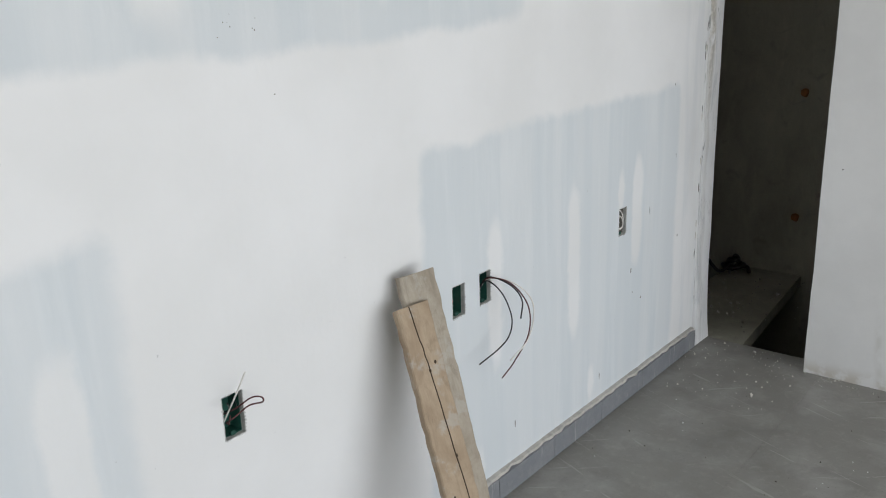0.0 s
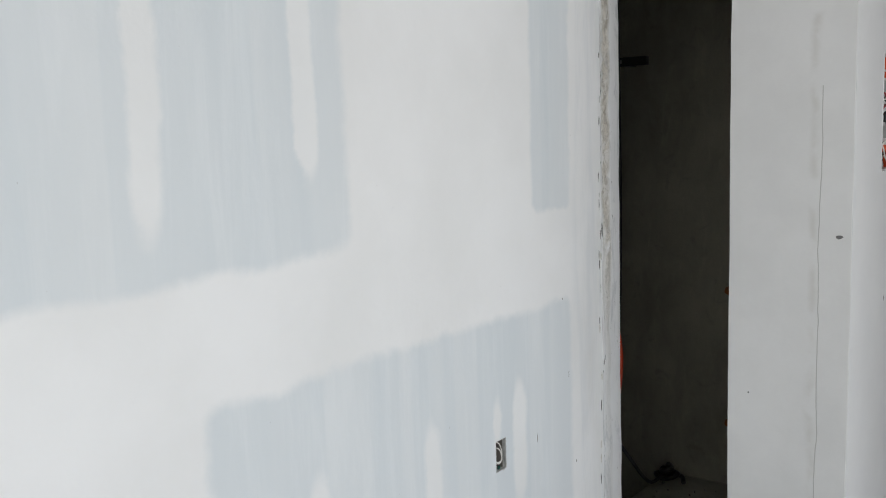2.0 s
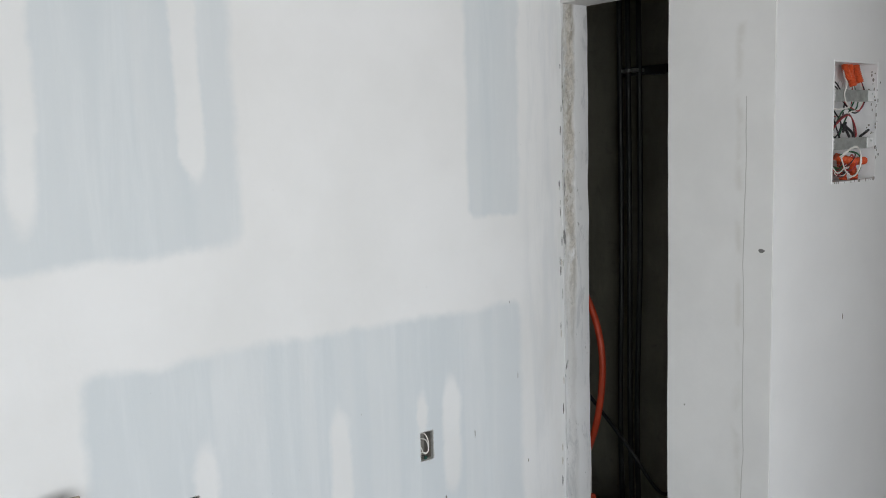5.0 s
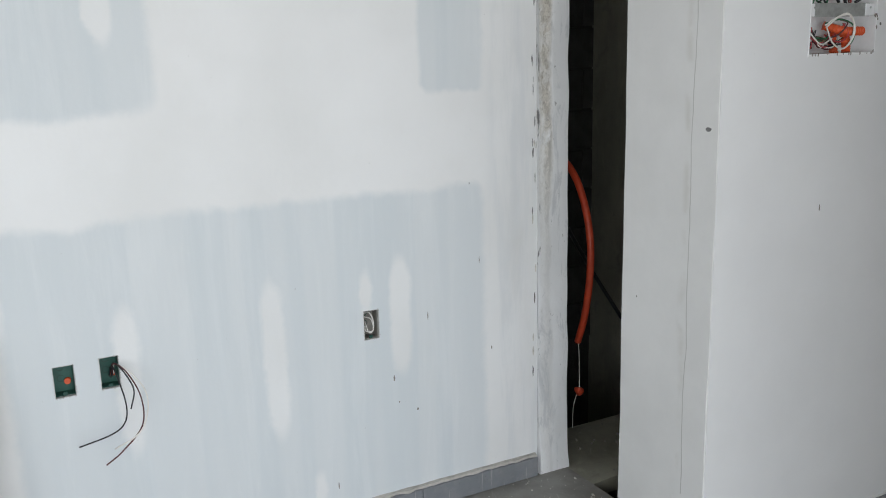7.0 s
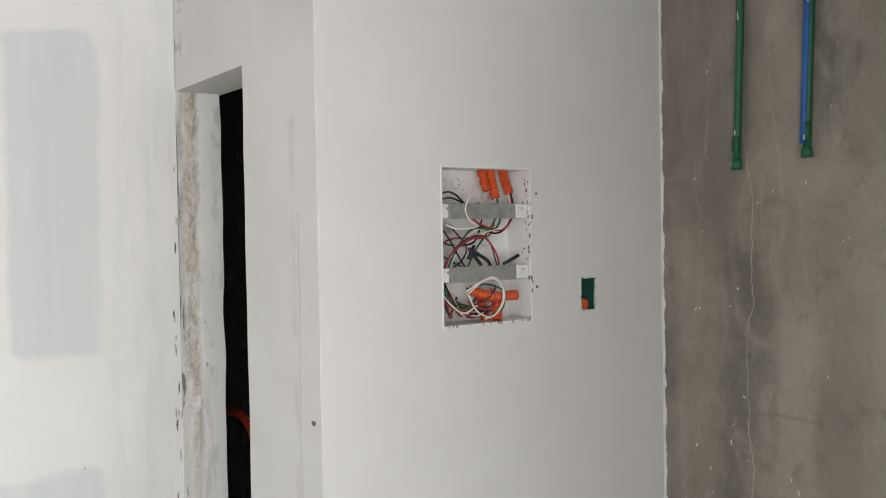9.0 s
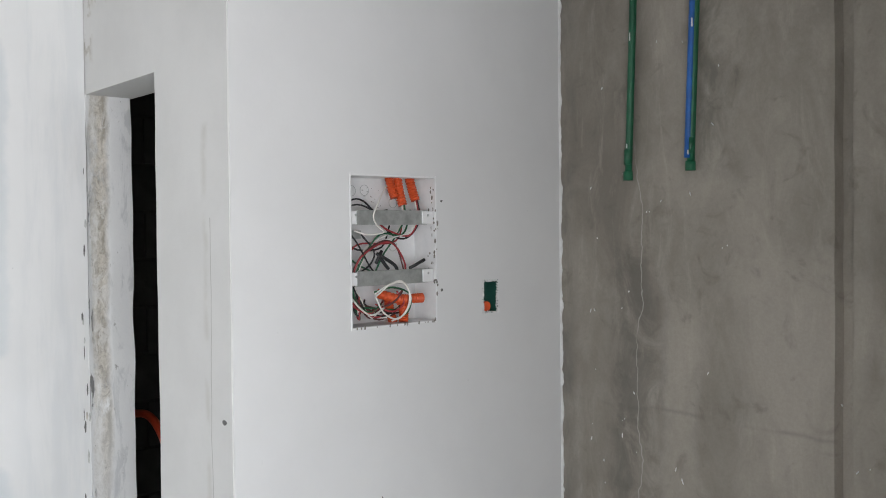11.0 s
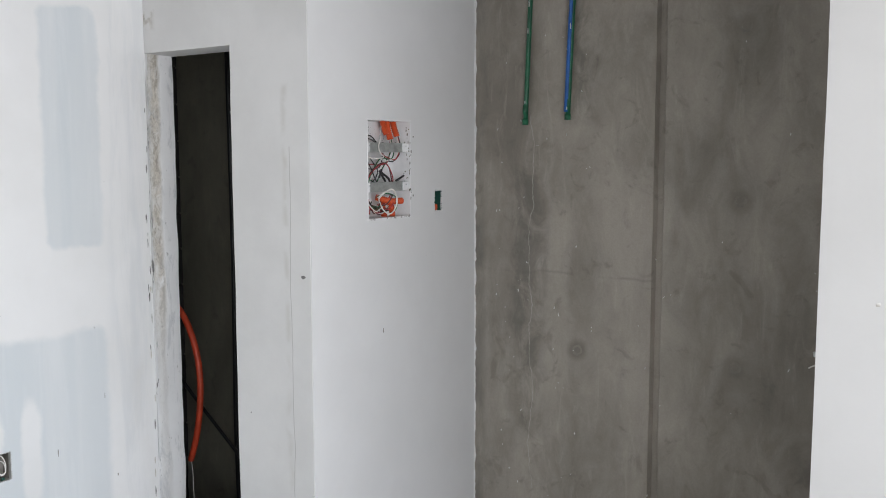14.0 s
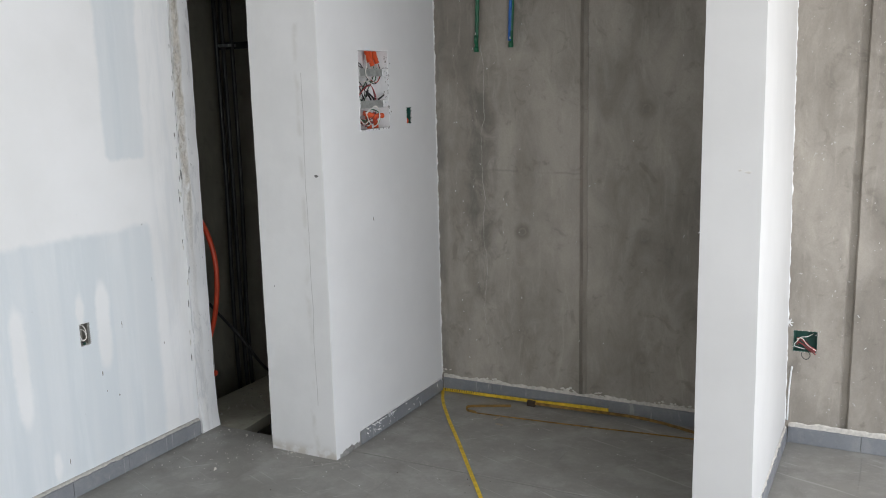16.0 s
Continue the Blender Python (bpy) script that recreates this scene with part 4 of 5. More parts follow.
# ---- leaning boards ----
def board(name, top, foot, w, t, material, label, seed, split):
    """A sawn board that leans from its foot to its top; origin at the foot."""
    top, foot = Vector(top), Vector(foot)
    up = (top - foot).normalized()
    side = Vector((0.30, 0.95, 0)).normalized()
    side = (side - up * side.dot(up)).normalized()
    out = side.cross(up)
    rnd = random.Random(seed)
    length = (top - foot).length
    ob = thing(name, foot, label, "board", "boards leaning on the drywall")
    ob.matrix_world = Matrix.Translation(foot) @ Matrix((side, out, up)).transposed().to_4x4()
    bm = bmesh.new()
    rows = []
    n = 36
    for i in range(n + 1):
        z = length * i / n
        a, b = rnd.uniform(-0.002, 0.002), rnd.uniform(-0.002, 0.002)
        slope = 0.006 if i == n else 0.0
        c = 0.003
        pts = ((-w / 2 + a + c, -t / 2), (w / 2 + b - c, -t / 2), (w / 2 + b, -t / 2 + c), (w / 2 + b, t / 2 - c), (w / 2 + b - c, t / 2), (-w / 2 + a + c, t / 2), (-w / 2 + a, t / 2 - c), (-w / 2 + a, -t / 2 + c))
        rows.append([bm.verts.new((p, q, z + slope * p / w + (rnd.uniform(-0.002, 0.002) if i == n else 0))) for p, q in pts])
    for p, q in zip(rows, rows[1:]):
        for k in range(8):
            bm.faces.new((p[k], p[(k + 1) % 8], q[(k + 1) % 8], q[k]))
    bm.faces.new(rows[0][::-1]), bm.faces.new(rows[-1])
    bmesh.ops.recalc_face_normals(bm, faces=bm.faces)
    part("plank", bm, material, ob)
    if split:
        pts = [(-0.012, t / 2 + 0.0002, length), (-0.006, t / 2 + 0.0002, length * 0.9), (0.002, t / 2 + 0.0002, length * 0.8), (0.008, t / 2 + 0.0002, length * 0.62), (0.016, t / 2 + 0.0002, length * 0.4), (0.02, t / 2 + 0.0002, 0.05)]
        pts = [Vector(p) + Vector((0.004 * noise.noise(Vector((k * 3.7, seed, 0))), 0, 0)) for k, p in enumerate(rounded(pts, 4))]
        part("split", tube(pts, 0.0015, 5, 3), CRACK_M, ob, "long dark split in the grain")
        for x, z in ((0.001, 0.81), (0.02, 0.83), (0.012, 0.56), (-0.02, 0.45), (0.018, 0.35)):
            b = bmesh.new()
            bmesh.ops.create_icosphere(b, subdivisions=2, radius=1, matrix=pose(x, t / 2, length * z) @ Matrix.Diagonal((0.0032, 0.001, 0.0048, 1)))
            part("knot", b, CRACK_M, ob)
    return ob


board("wooden_board", (-0.775, 2.140, 0.822), (-0.47, 2.055, 0.012), 0.098, 0.024, WOOD_B, "weathered grey wooden board leaning on the wall", 3, False)
board("wooden_board", (-0.748, 2.091, 0.760), (-0.435, 1.996, 0.012), 0.088, 0.026, WOOD_F, "split rough-sawn pine board leaning on another board", 4, True)

# ---- things in the shaft ----
hose = thing("conduit_hose", (-0.923, 4.2, 0), "bent red plastic conduit with a knotted pull string", "conduit")
part("conduit", tube([(-0.45, 0.0, 1.06), (-0.30, 0.0, 1.105), (-0.18, 0.0, 1.105), (-0.085, 0.0, 1.04), (-0.02, 0.0, 0.93), (0.012, 0.0, 0.80), (0.008, 0.0, 0.65), (-0.02, 0.0, 0.51), (-0.06, 0.0, 0.40)], 0.0135, 14, 8), RED_HOSE, hose)
part("pull_string", tube([(-0.058, 0, 0.41), (-0.05, 0, 0.34), (-0.048, 0, 0.215), (-0.06, 0, 0.19), (-0.085, 0, 0.12), (-0.09, 0, 0.03)], 0.0016, 6), WHITE_W, hose, "white pull string")
kn = bmesh.new()
bmesh.ops.create_icosphere(kn, subdivisions=2, radius=0.016)
for v in kn.verts:
    v.co = Vector((v.co.x * 1.2, v.co.y, v.co.z)) * (1 + 0.5 * noise.noise(v.co * 90)) + Vector((-0.048, 0, 0.2))
part("knot", kn, RED_HOSE, hose, "knot with a scrap of red plastic")

for x, y, lean in ((-1.325, 4.79, 0.0), (-1.285, 4.80, 0.01), (-1.24, 4.82, -0.01)):
    c = thing("service_cable", (x, y, -1.2), "thick black cable hanging down the shaft", "cable", "cables in the shaft")
    part("cable", tube([(0, 0, 0), (0.02 + lean, 0.0, 0.7), (lean, 0, 1.5), (0.01, 0, 2.4), (0, 0, 3.6)], 0.0125, 10, 8), CABLE, c)
rail = thing("cable_bracket", (-1.27, 4.85, 1.93), "dark steel bracket that carries the cables", "bracket")
part("bar", block(bmesh.new(), -0.12, 0.16, 0.0, 0.028, -0.02, 0.02, 0.003), CABLE, rail)
for x in (-0.05, -0.01, 0.03):
    part("clip", block(bmesh.new(), x - 0.012, x + 0.012, -0.065, 0.0, -0.008, 0.008, 0.002), GALV, rail)
part("stay", block(bmesh.new(), 0.0, 0.03, 0.028, 0.162, -0.015, 0.015, 0.002), CABLE, rail)
loose = thing("loose_cable", (-1.2, 4.6, 0), "slack black cable crossing the shaft", "cable")
part("cable", tube([(-0.6, 0.05, 0.80), (-0.3, 0.05, 0.53), (0.0, 0.08, 0.25), (0.14, 0.15, 0.04), (0.16, 0.3, 0.0), (0.1, 0.3, -0.5), (0.1, 0.3, -1.2)], 0.009, 8, 8), CABLE, loose)
for z, x in ((0.90, -0.79), (0.29, -0.785)):
    p = thing("wall_plug", (x, 5.01, z), "rusty orange plug in the shaft wall", "plug", "plugs in the shaft wall")
    b = bmesh.new()
    bmesh.ops.create_cone(b, cap_ends=True, segments=14, radius1=0.021, radius2=0.015, depth=0.014, matrix=pose(0, -0.007, 0, 90, 0, 0))
    for v in b.verts:
        v.co += 0.005 * noise.noise_vector(v.co * 40)
    part("plug", b, SPOT, p)

coil = thing("cable_coil", (-1.02, 4.88, 0), "small black heap of coiled cable on the slab", "cable")
part("coil", tube([((0.075 - 0.004 * k) * math.cos(k * 0.9), (0.06 - 0.003 * k) * math.sin(k * 0.9), 0.014 + 0.004 * k + 0.006 * math.sin(k * 2.1)) for k in range(18)], 0.011, 8, 4), CABLE, coil)

# ---- folded yellow strap and tape on the floor ----
def band(pts, w, t, flat=True):
    """A flat band along a line; flat on the floor or standing on its edge."""
    line = rounded(pts, 8)
    bm, rows = bmesh.new(), []
    for i, p in enumerate(line):
        d = line[min(i + 1, len(line) - 1)] - line[max(i - 1, 0)]
        s = Vector((-d.y, d.x, 0)).normalized()
        a, b = (s * w / 2, Vector((0, 0, t))) if flat else (s * t / 2, Vector((0, 0, w)))
        rows.append([bm.verts.new(p + q) for q in (-a, a, a + b, -a + b)])
    for p, q in zip(rows, rows[1:]):
        for k in range(4):
            bm.faces.new((p[k], p[(k + 1) % 4], q[(k + 1) % 4], q[k]))
    bm.faces.new(rows[0][::-1]), bm.faces.new(rows[-1])
    return bm


tape = thing("measuring_tape", (0, 4.93, 0), "long yellow measuring band lying along the floor", "tape measure")
part("blade", band([(0.012, 0.008, 0.002), (0.10, -0.16, 0.002), (0.24, -0.37, 0.002), (0.42, -0.62, 0.002), (0.60, -0.876, 0.002), (0.754, -1.093, 0.002), (0.95, -1.38, 0.002), (1.2, -1.75, 0.002)], 0.017, 0.0015), YELLOW, tape)
rule = thing("folding_rule", (0, 4.93, 0), "soiled yellow folding rule lying folded on the floor", "folding rule")
part("first_leg", band([(0.015, 0.006, 0.001), (0.25, 0.002, 0.006), (0.55, -0.004, 0.013)], 0.017, 0.004, False), YELLOW, rule)
part("second_leg", band([(0.53, -0.012, 0.012), (0.74, -0.012, 0.022), (0.97, -0.02, 0.03)], 0.018, 0.007, False), YELLOW, rule)
part("third_leg", band([(0.54, -0.024, 0.01), (0.8, -0.03, 0.016), (1.14, -0.03, 0.02), (1.385, -0.06, 0.004), (1.43, -0.085, 0.001)], 0.014, 0.004, False), YELLOW_OLD, rule, "soiled brown-yellow leg")
part("fourth_leg", band([(1.43, -0.135, 0.001), (1.2, -0.157, 0.001), (0.905, -0.19, 0.001), (0.55, -0.222, 0.001), (0.33, -0.238, 0.001)], 0.006, 0.004, False), YELLOW_OLD, rule, "soiled brown-yellow leg")
part("fifth_leg", band([(0.33, -0.238, 0.001), (0.28, -0.228, 0.001), (0.256, -0.19, 0.001), (0.285, -0.16, 0.001), (0.46, -0.08, 0.001)], 0.013, 0.004, False), YELLOW_OLD, rule, "soiled brown-yellow leg")
part("hinge", block(bmesh.new(), 0.53, 0.575, -0.032, -0.008, 0.0, 0.03, 0.003), CRACK_M, rule, "dark rusty hinge")
for k in range(34):
    x = 0.03 + k * 0.0145
    part("tick", block(bmesh.new(), x, x + 0.003, 0.0005, 0.003, 0.008 + 0.024 * x, 0.0186 + 0.024 * x), INK, rule)
for x, y, a in ((0.458, 4.674, 70), (0.505, 4.597, -10)):
    s = thing("wood_chip", (x, y, 0), "small torn scrap of wood on the tiles", "debris", "scraps on the floor")
    b = block(bmesh.new(), -0.022, 0.022, -0.006, 0.006, 0, 0.006, 0.002)
    bmesh.ops.rotate(b, verts=b.verts, matrix=Matrix.Rotation(radians(a), 3, "Z"))
    part("chip", b, WOOD_B, s)

# ---- marks on the walls ----
def mark(x, y, z, size, material, axis, label, seed):
    ob = thing("plaster_chip", (x, y, z), label, "wall damage", "chips in the plaster")
    b = bmesh.new()
    bmesh.ops.create_icosphere(b, subdivisions=2, radius=1)
    for v in b.verts:
        k = 1 + 0.6 * noise.noise(v.co * 2.3 + Vector((seed, 0, 0)))
        u, w, d = v.co.x * size[0] * k, v.co.z * size[1] * k, v.co.y * 0.0014
        v.co = (d, u, w) if axis == "x" else (u, d, w)
    part("chip", b, material, ob)


for i, (y, z, a, b) in enumerate(((3.340, 0.481, 0.003, 0.011), (3.422, 0.357, 0.004, 0.005), (3.355, 0.396, 0.003, 0.003), (3.469, 0.670, 0.0015, 0.014), (3.667, 0.833, 0.0015, 0.013), (3.711, 0.518, 0.002, 0.006), (3.634, 1.093, 0.0015, 0.004), (1.797, 1.283, 0.0025, 0.0012), (3.13, 0.158, 0.002, 0.012), (2.62, 0.2, 0.002, 0.012))):
    mark(WEST, y, z, (a, b), BOX_GREY, "x", "small dent in the drywall skim", i)
rnd = random.Random(21)
for i in range(20):
    z = rnd.choice((rnd.uniform(1.0, 1.5), rnd.uniform(1.05, 2.05), rnd.uniform(0.3, 1.0)))
    mark(WEST + 0.001, 3.888 + rnd.uniform(-0.008, 0.008), z, (rnd.uniform(0.001, 0.003), rnd.uniform(0.005, 0.02)), (GYPSUM, PIT, MORTAR, PIT)[i % 4], "x", "dark chip broken out of the plaster corner", i + 40)
mark(-0.036, DOOR_Y, 1.304, (0.011, 0.006), PIT, "y", "chipped dent in the putty", 31)
mark(-0.298, DOOR_Y, 0.794, (0.003, 0.004), PIT, "y", "small dent in the putty", 32)
mark(0, 4.297, 1.061, (0.0025, 0.010), BOX_GREY, "x", "small scratch in the white paint", 33)
mark(0.0, 4.496, 1.787, (0.004, 0.003), PIT, "x", "grey plaster fleck beside the panel", 34)
mark(0.0, 4.495, 1.560, (0.004, 0.004), PIT, "x", "grey plaster fleck beside the panel", 35)
mark(1.757, 3.9, 1.364, (0.012, 0.005), PUTTY, "y", "shallow filled scratch on the stub wall", 36)
mark(1.73, 3.9, 1.37, (0.006, 0.005), PUTTY, "y", "shallow filled scratch on the stub wall", 37)

# form tie marks cast into the concrete
for x, z in ((1.127, 0.312), (1.127, 0.93), (1.127, 1.547), (1.129, 2.17), (0.49, 0.922)):
    p = thing("tie_hole", (x, NORTH, z), "round form tie mark cast into concrete", "tie hole", "form tie marks")
    b = ring(bmesh.new(), (0, 0, 0), -1, 0.013, 0.022, 20, 0.0014, "y")
    for v in b.verts:
        v.co += 0.003 * noise.noise_vector(v.co * 60 + Vector((x, z, 0)))
    part("rim", b, CONC, p)

clip = thing("wall_clip", (1.412, NORTH, 1.03), "small steel fixing clip with wire ends on concrete", "clip")
part("plate", block(bmesh.new(), -0.014, 0.012, -0.012, 0.0, -0.022, -0.004, 0.002), GALV, clip)
part("wire_end", tube([(0.004, -0.004, 0.03), (-0.002, -0.02, 0.034), (-0.004, -0.022, 0.05)], 0.0025, 6), BLACK_W, clip)
part("wire_end", tube([(0.01, -0.004, -0.045), (-0.015, -0.02, -0.055), (-0.025, -0.022, -0.062)], 0.0025, 6), WHITE_W, clip)
drip = thing("plaster_drip", (1.812, NORTH, 0.105), "long white plaster drip down the concrete edge", "plaster drip")
part("drip", tube([(0.002, -0.002, 0.0), (0.003, -0.003, 0.12), (0.008, -0.004, 0.22), (0.012, -0.004, 0.262)], 0.0042, 8), PLASTER, drip)
splat = thing("plaster_splat", (1.803, NORTH, 0.575), "white plaster splat in the corner", "plaster splat")
b = bmesh.new()
for k in range(7):
    a = k * math.tau / 7
    tube([(0, -0.004, 0), (0.009 * math.cos(a), -0.005, 0.011 * math.sin(a)), (0.017 * math.cos(a + 0.2), -0.003, 0.021 * math.sin(a))], 0.0024, 6, 4, b)
part("splat", b, PLASTER, splat)

# white plaster drips and splashes on the concrete
rnd = random.Random(8)
drips = bmesh.new()
for i in range(120):
    x = rnd.choice((rnd.uniform(0.03, 1.58), rnd.uniform(0.1, 0.5), rnd.uniform(1.83, 2.6)))
    z, s = rnd.uniform(0.15, 2.2), rnd.uniform(0.0008, 0.0019)
    bmesh.ops.create_icosphere(drips, subdivisions=1, radius=1, matrix=pose(x, NORTH, z, 0, rnd.uniform(-40, 40), 0) @ Matrix.Diagonal((s, 0.0035, s * rnd.uniform(1, 5), 1)))
tagged(new("plaster_splashes", mesh(drips, "plaster_splashes", PLASTER)), "white plaster splashes on the concrete wall", "plaster splashes", "", "stuff")

# ---- skirting, mortar lines ----
def skirting(name, axis, at, outward, a, b, joints, h, t, label):
    """A run of skirting tiles: pieces between the joints."""
    base = structure(name, block(bmesh.new(), *((at, at + outward * 0.003) if outward > 0 else (at - 0.003, at)), a, b, 0.0, h - 0.004) if axis == "x" else
                     block(bmesh.new(), a, b, at - 0.003, at, 0.0, h - 0.004), GROUT, label)
    edges = [a, *sorted(j for j in joints if a < j < b), b]
    for p, q in zip(edges, edges[1:]):
        bm = bmesh.new()
        if axis == "x":
            block(bm, at + 0.003 * outward if outward > 0 else at - t, at + t if outward > 0 else at - 0.003, p + 0.0012, q - 0.0012, 0.001, h, 0.001)
        else:
            block(bm, p + 0.0012, q - 0.0012, at - t, at - 0.003, 0.001, h, 0.001)
        ob = new("tile", mesh(bm, "tile", SKIRT_T))
        ob.parent = base
    return base


step = 0.609
skirting("baseboard_west", "x", WEST, 1, -2.4, 3.888, [3.42 - step * k / 2 for k in range(12)], 0.073, 0.022, "blue-grey porcelain skirting tiles along the drywall")
skirting("baseboard_panel_side", "x", 0.0, 1, 4.10, 4.945, [4.64], 0.068, 0.011, "blue-grey porcelain skirting tiles, chipped at the end")
skirting("baseboard_niche", "y", NORTH, -1, 0.012, 1.599, [0.31, 0.92, 1.53], 0.076, 0.012, "blue-grey porcelain skirting tiles under concrete")
skirting("baseboard_bay", "y", NORTH, -1, 1.818, EAST, [2.13, 2.74, 3.35], 0.076, 0.012, "blue-grey porcelain skirting tiles under concrete")
skirting("baseboard_stub", "x", 1.806, 1, 3.95, 4.945, [4.5], 0.068, 0.011, "blue-grey porcelain skirting tiles on the stub wall")
for nm, args, m, label in (
    ("mortar_line_west", ("y", -2.4, 3.888, WEST, 0.0735, 0.009, 0.012, 0.0215, 1.0), LEDGE, "cream mortar bead on the skirting"),
    ("mortar_line_panel", ("y", 4.10, 4.95, 0.0, 0.0685, 0.001, 0.02, 0.005, 2.0), PLASTER, "ragged white mortar above the skirting"),
    ("mortar_line_niche", ("x", 0.012, 1.598, NORTH, 0.0765, 0.006, 0.034, 0.006, 3.0), MORTAR, "crumbling cream mortar above the skirting"),
    ("mortar_line_bay", ("x", 1.82, EAST, NORTH, 0.0765, 0.014, 0.036, 0.009, 4.0), MORTAR, "crumbling cream mortar above the skirting"),
    ("mortar_line_stub", ("y", 3.95, 4.945, 1.806, 0.0685, 0.006, 0.02, 0.0095, 5.0), MORTAR, "cream mortar bead on the skirting"),
):
    structure(nm, ragged(*args), m, label)


rnd = random.Random(31)
lumps = bmesh.new()
for x, n, top in ((0.02, 8, 0.05), (0.27, 5, 0.03), (0.74, 16, 0.035), (0.90, 16, 0.032), (1.24, 12, 0.03), (1.33, 8, 0.025)):
    for i in range(n):
        w, h = rnd.uniform(0.004, 0.016), rnd.uniform(0.0025, 0.007)
        bmesh.ops.create_icosphere(lumps, subdivisions=2, radius=1, matrix=pose(x + rnd.uniform(-0.05, 0.05), NORTH - 0.001, 0.088 + rnd.random() ** 2 * top * 0.7, 0, rnd.uniform(-30, 30), 0) @ Matrix.Diagonal((w, 0.004, h, 1)))
for v in lumps.verts:
    v.co += 0.004 * noise.noise_vector(v.co * 70) * Vector((1, 0.3, 1))
tagged(new("mortar_lumps", mesh(lumps, "mortar_lumps", MORTAR)), "cream mortar lumps above the niche skirting", "mortar", "", "stuff")
smears = bmesh.new()
for i in range(46):
    y, z = rnd.choice((rnd.uniform(4.12, 4.94), rnd.uniform(4.15, 4.4))), rnd.choice((0.062, rnd.uniform(0.01, 0.066)))
    bmesh.ops.create_icosphere(smears, subdivisions=2, radius=1, matrix=pose(0.011, y, z, rnd.uniform(-70, 10), 0, 0) @ Matrix.Diagonal((0.0012, rnd.uniform(0.002, 0.022), rnd.uniform(0.001, 0.004), 1)))
for v in smears.verts:
    v.co += 0.003 * noise.noise_vector(v.co * 90) * Vector((0.1, 1, 1))
tagged(new("plaster_smears", mesh(smears, "plaster_smears", PLASTER)), "white plaster smears on the skirting tiles", "plaster smears", "", "stuff")
holes = bmesh.new()
for i in range(44):
    k = rnd.choice((0.0, 0.075))
    bmesh.ops.create_icosphere(holes, subdivisions=1, radius=1, matrix=pose(WEST, 1.70 + k + rnd.gauss(0, 0.012), rnd.uniform(1.40, 1.62)) @ Matrix.Diagonal((0.0012, rnd.uniform(0.0006, 0.0016), rnd.uniform(0.0006, 0.002), 1)))
tagged(new("skim_pinholes", mesh(holes, "skim_pinholes", BOX_GREY)), "dark pinholes in the drywall skim", "pinholes", "", "stuff")


def corner_smear(name, x0, sign, z0, z1, reach, seed, material, lean=0.0):
    """Plaster smeared from a wall's end onto the concrete, with an uneven edge."""
    bm, rows = bmesh.new(), []
    n = int((z1 - z0) / 0.012)
    for i in range(n + 1):
        z = z0 + (z1 - z0) * i / n
        x = x0 + lean * z
        k = 0.2 + 0.8 * max(0, noise.fractal(Vector((seed, z * 19, 0)), 0.7, 2.0, 5) + 0.3)
        rows.append([bm.verts.new(p) for p in ((x, NORTH - 0.001, z), (x, NORTH - 0.007, z), (x + sign * reach * k, NORTH - 0.0035, z), (x + sign * reach * k * 1.1, NORTH + 0.004, z))])
    for a, b in zip(rows, rows[1:]):
        for k in range(4):
            bm.faces.new((a[k], a[(k + 1) % 4], b[(k + 1) % 4], b[k]))
    bmesh.ops.recalc_face_normals(bm, faces=bm.faces)
    structure(name, bm, material, "uneven white plaster edge against the concrete")


corner_smear("plaster_edge_niche", 0.0, 1, 0.09, CEIL, 0.009, 1.0, PLASTER)
corner_smear("plaster_edge_stub_inner", 1.6, -1, 0.09, CEIL, 0.01, 2.0, PLASTER)
corner_smear("plaster_edge_stub", 1.804, 1, 0.09, CEIL, 0.008, 3.0, PLASTER, -0.0145)
structure("plaster_edge_ceiling", ragged("x", 0.0, 1.6, NORTH, CEIL - 0.008, 0.008, 0.0082, 0.006, 7.0), PLASTER, "white plaster edge under the ceiling")
structure("broken_mortar", ragged("y", 3.93, 4.10, 0.0, 0.0, 0.005, 0.05, 0.008, 11.0, 0.006), CEMENT, "grey broken mortar where skirting is missing")

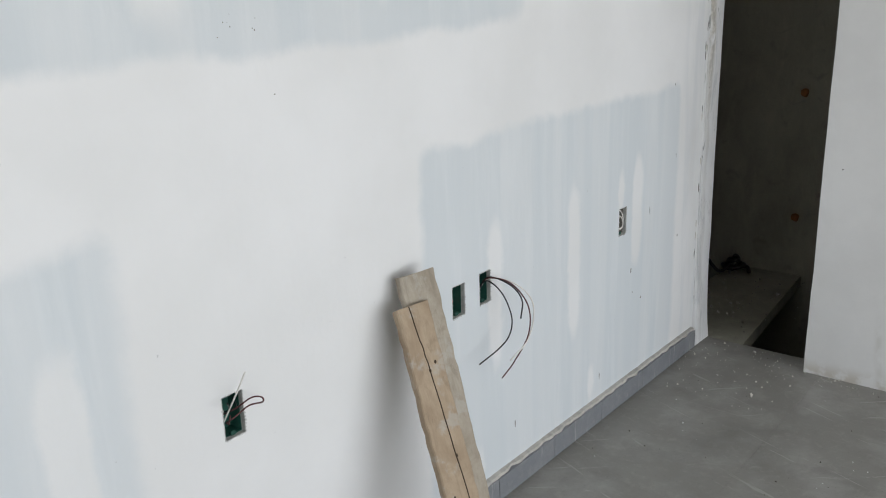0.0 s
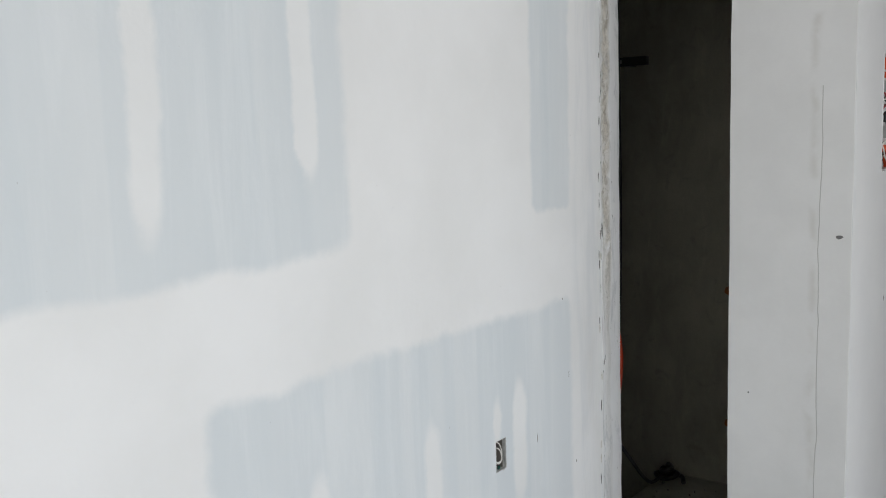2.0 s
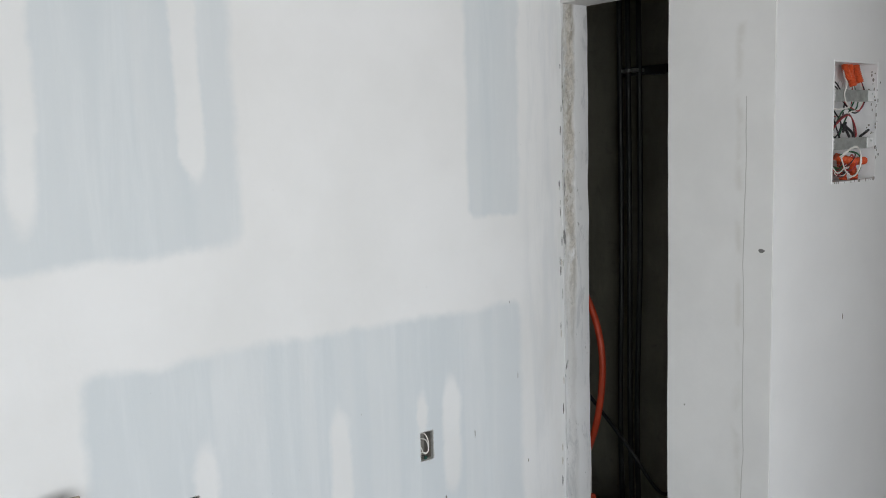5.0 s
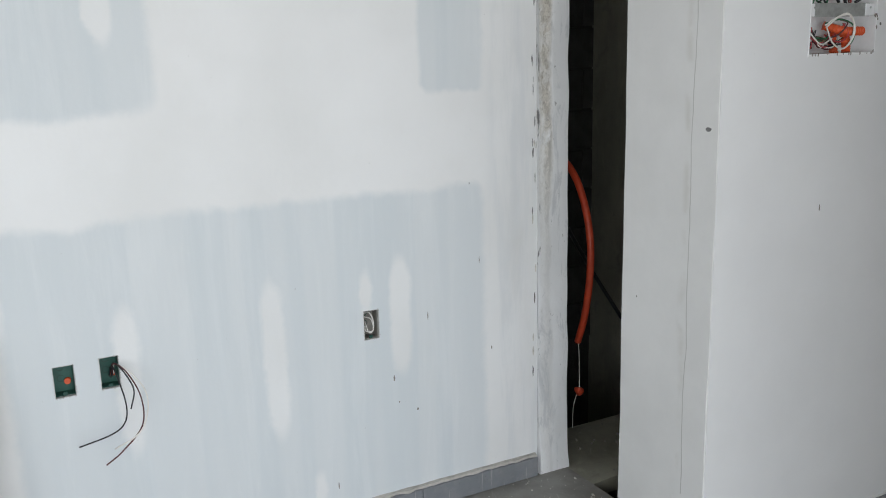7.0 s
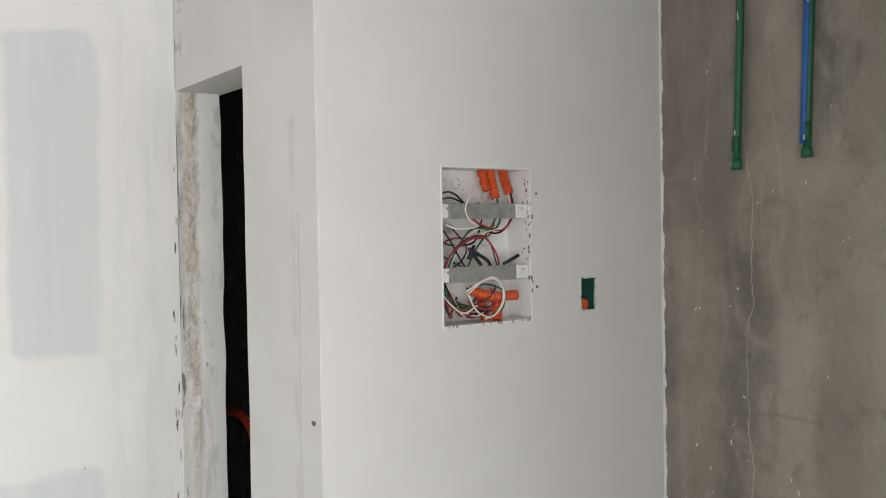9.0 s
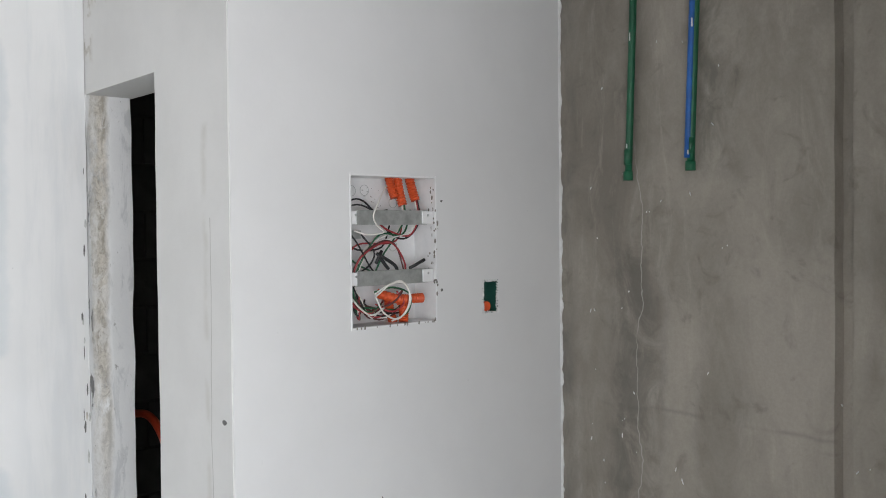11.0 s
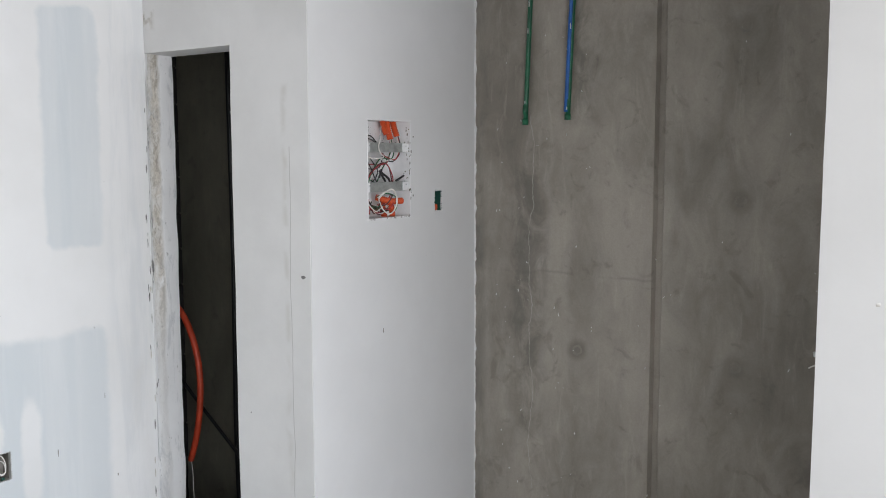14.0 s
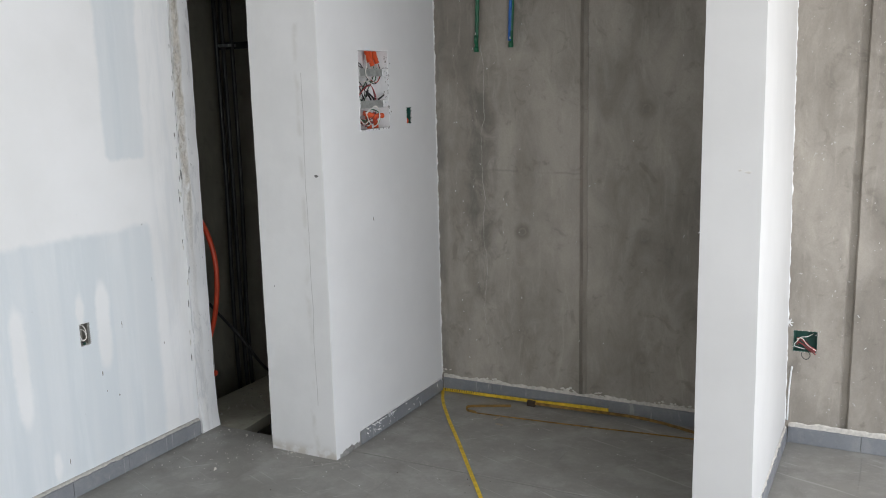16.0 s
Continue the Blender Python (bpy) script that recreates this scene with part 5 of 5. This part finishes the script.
# ---- crumbs on the floor ----
rnd = random.Random(13)
for nm, n, zone, size, m, label in (("plaster_crumbs", 120, (-0.80, -0.36, 3.45, 4.0), (0.0006, 0.0034), MORTAR, "grey-white plaster crumbs by the doorway"),
                                    ("dark_grit", 90, (-0.78, 1.0, 2.2, 4.0), (0.0007, 0.0028), CRACK_M, "dark grit scattered over the floor tiles"),
                                    ("pier_crumbs", 60, (-0.38, 0.12, 3.80, 3.92), (0.0008, 0.0042), LEDGE, "mortar crumbs at the foot of the pier"),
                                    ("floor_crumbs", 150, (-0.7, 1.6, 1.8, 4.8), (0.0008, 0.0028), PLASTER, "fine plaster crumbs strewn over the tiles"),
                                    ("shaft_crumbs", 110, (-1.05, -0.67, 4.03, 4.9), (0.001, 0.005), CEMENT, "rubble crumbs on the shaft slab")):
    bm = bmesh.new()
    for i in range(n):
        s = rnd.uniform(*size) * (2.4 if i % 23 == 0 else 1)
        k = rnd.random() ** 0.7
        x, y = rnd.uniform(zone[0], zone[1]), zone[2] + (zone[3] - zone[2]) * k
        bmesh.ops.create_icosphere(bm, subdivisions=1, radius=1, matrix=pose(x, y, s * 0.4, rnd.uniform(0, 90), rnd.uniform(0, 90), rnd.uniform(0, 180)) @ Matrix.Diagonal((s * rnd.uniform(0.6, 1.8), s, s * 0.6, 1)))
    tagged(new(nm, mesh(bm, nm, m)), label, "debris", "", "stuff")

# ---- pieces: floor tiles, blocks of the shaft wall ----
floor = structure("floor", block(bmesh.new(), WEST - 0.1, EAST, SOUTH, 4.018, -0.05, -0.0012), GROUT, "large grey porcelain floor tiles with dust and scratches")
bed = structure("floor_niche", block(bmesh.new(), -0.1, EAST, 4.018, NORTH + 0.1, -0.05, -0.0012), GROUT, "large grey porcelain floor tiles in the niche")
meshes = {}


def floor_tile(x0, x1, y0, y1, parent):
    w, d = round(x1 - x0 - 0.0003, 4), round(y1 - y0 - 0.0003, 4)
    if w < 0.02 or d < 0.02:
        return
    if (w, d) not in meshes:
        meshes[w, d] = mesh(block(bmesh.new(), -w / 2, w / 2, -d / 2, d / 2, -0.008, 0.0, 0.0003), "tile", FLOOR_T)
    ob = new("tile", meshes[w, d])
    ob.location = ((x0 + x1) / 2, (y0 + y1) / 2, 0)
    ob.parent = parent


for i in range(-1, 8):
    for j in range(-10, 4):
        x0, y0 = -0.296 + step * i, 3.42 + step * j
        for zone, owner in (((WEST, EAST, SOUTH, 4.018), floor), ((0.0, EAST, 4.018, NORTH), bed)):
            a, b, c, d = max(x0, zone[0]), min(x0 + step, zone[1]), max(y0, zone[2]), min(y0 + step, zone[3])
            if a < b and c < d:
                floor_tile(a, b, c, d, owner)
# face blocks, in the same near-black that stands for shade
brick = mesh(block(bmesh.new(), 0, 0.012, -0.197, 0.197, -0.095, 0.095, 0.003), "block", SHADED_BLOCK)
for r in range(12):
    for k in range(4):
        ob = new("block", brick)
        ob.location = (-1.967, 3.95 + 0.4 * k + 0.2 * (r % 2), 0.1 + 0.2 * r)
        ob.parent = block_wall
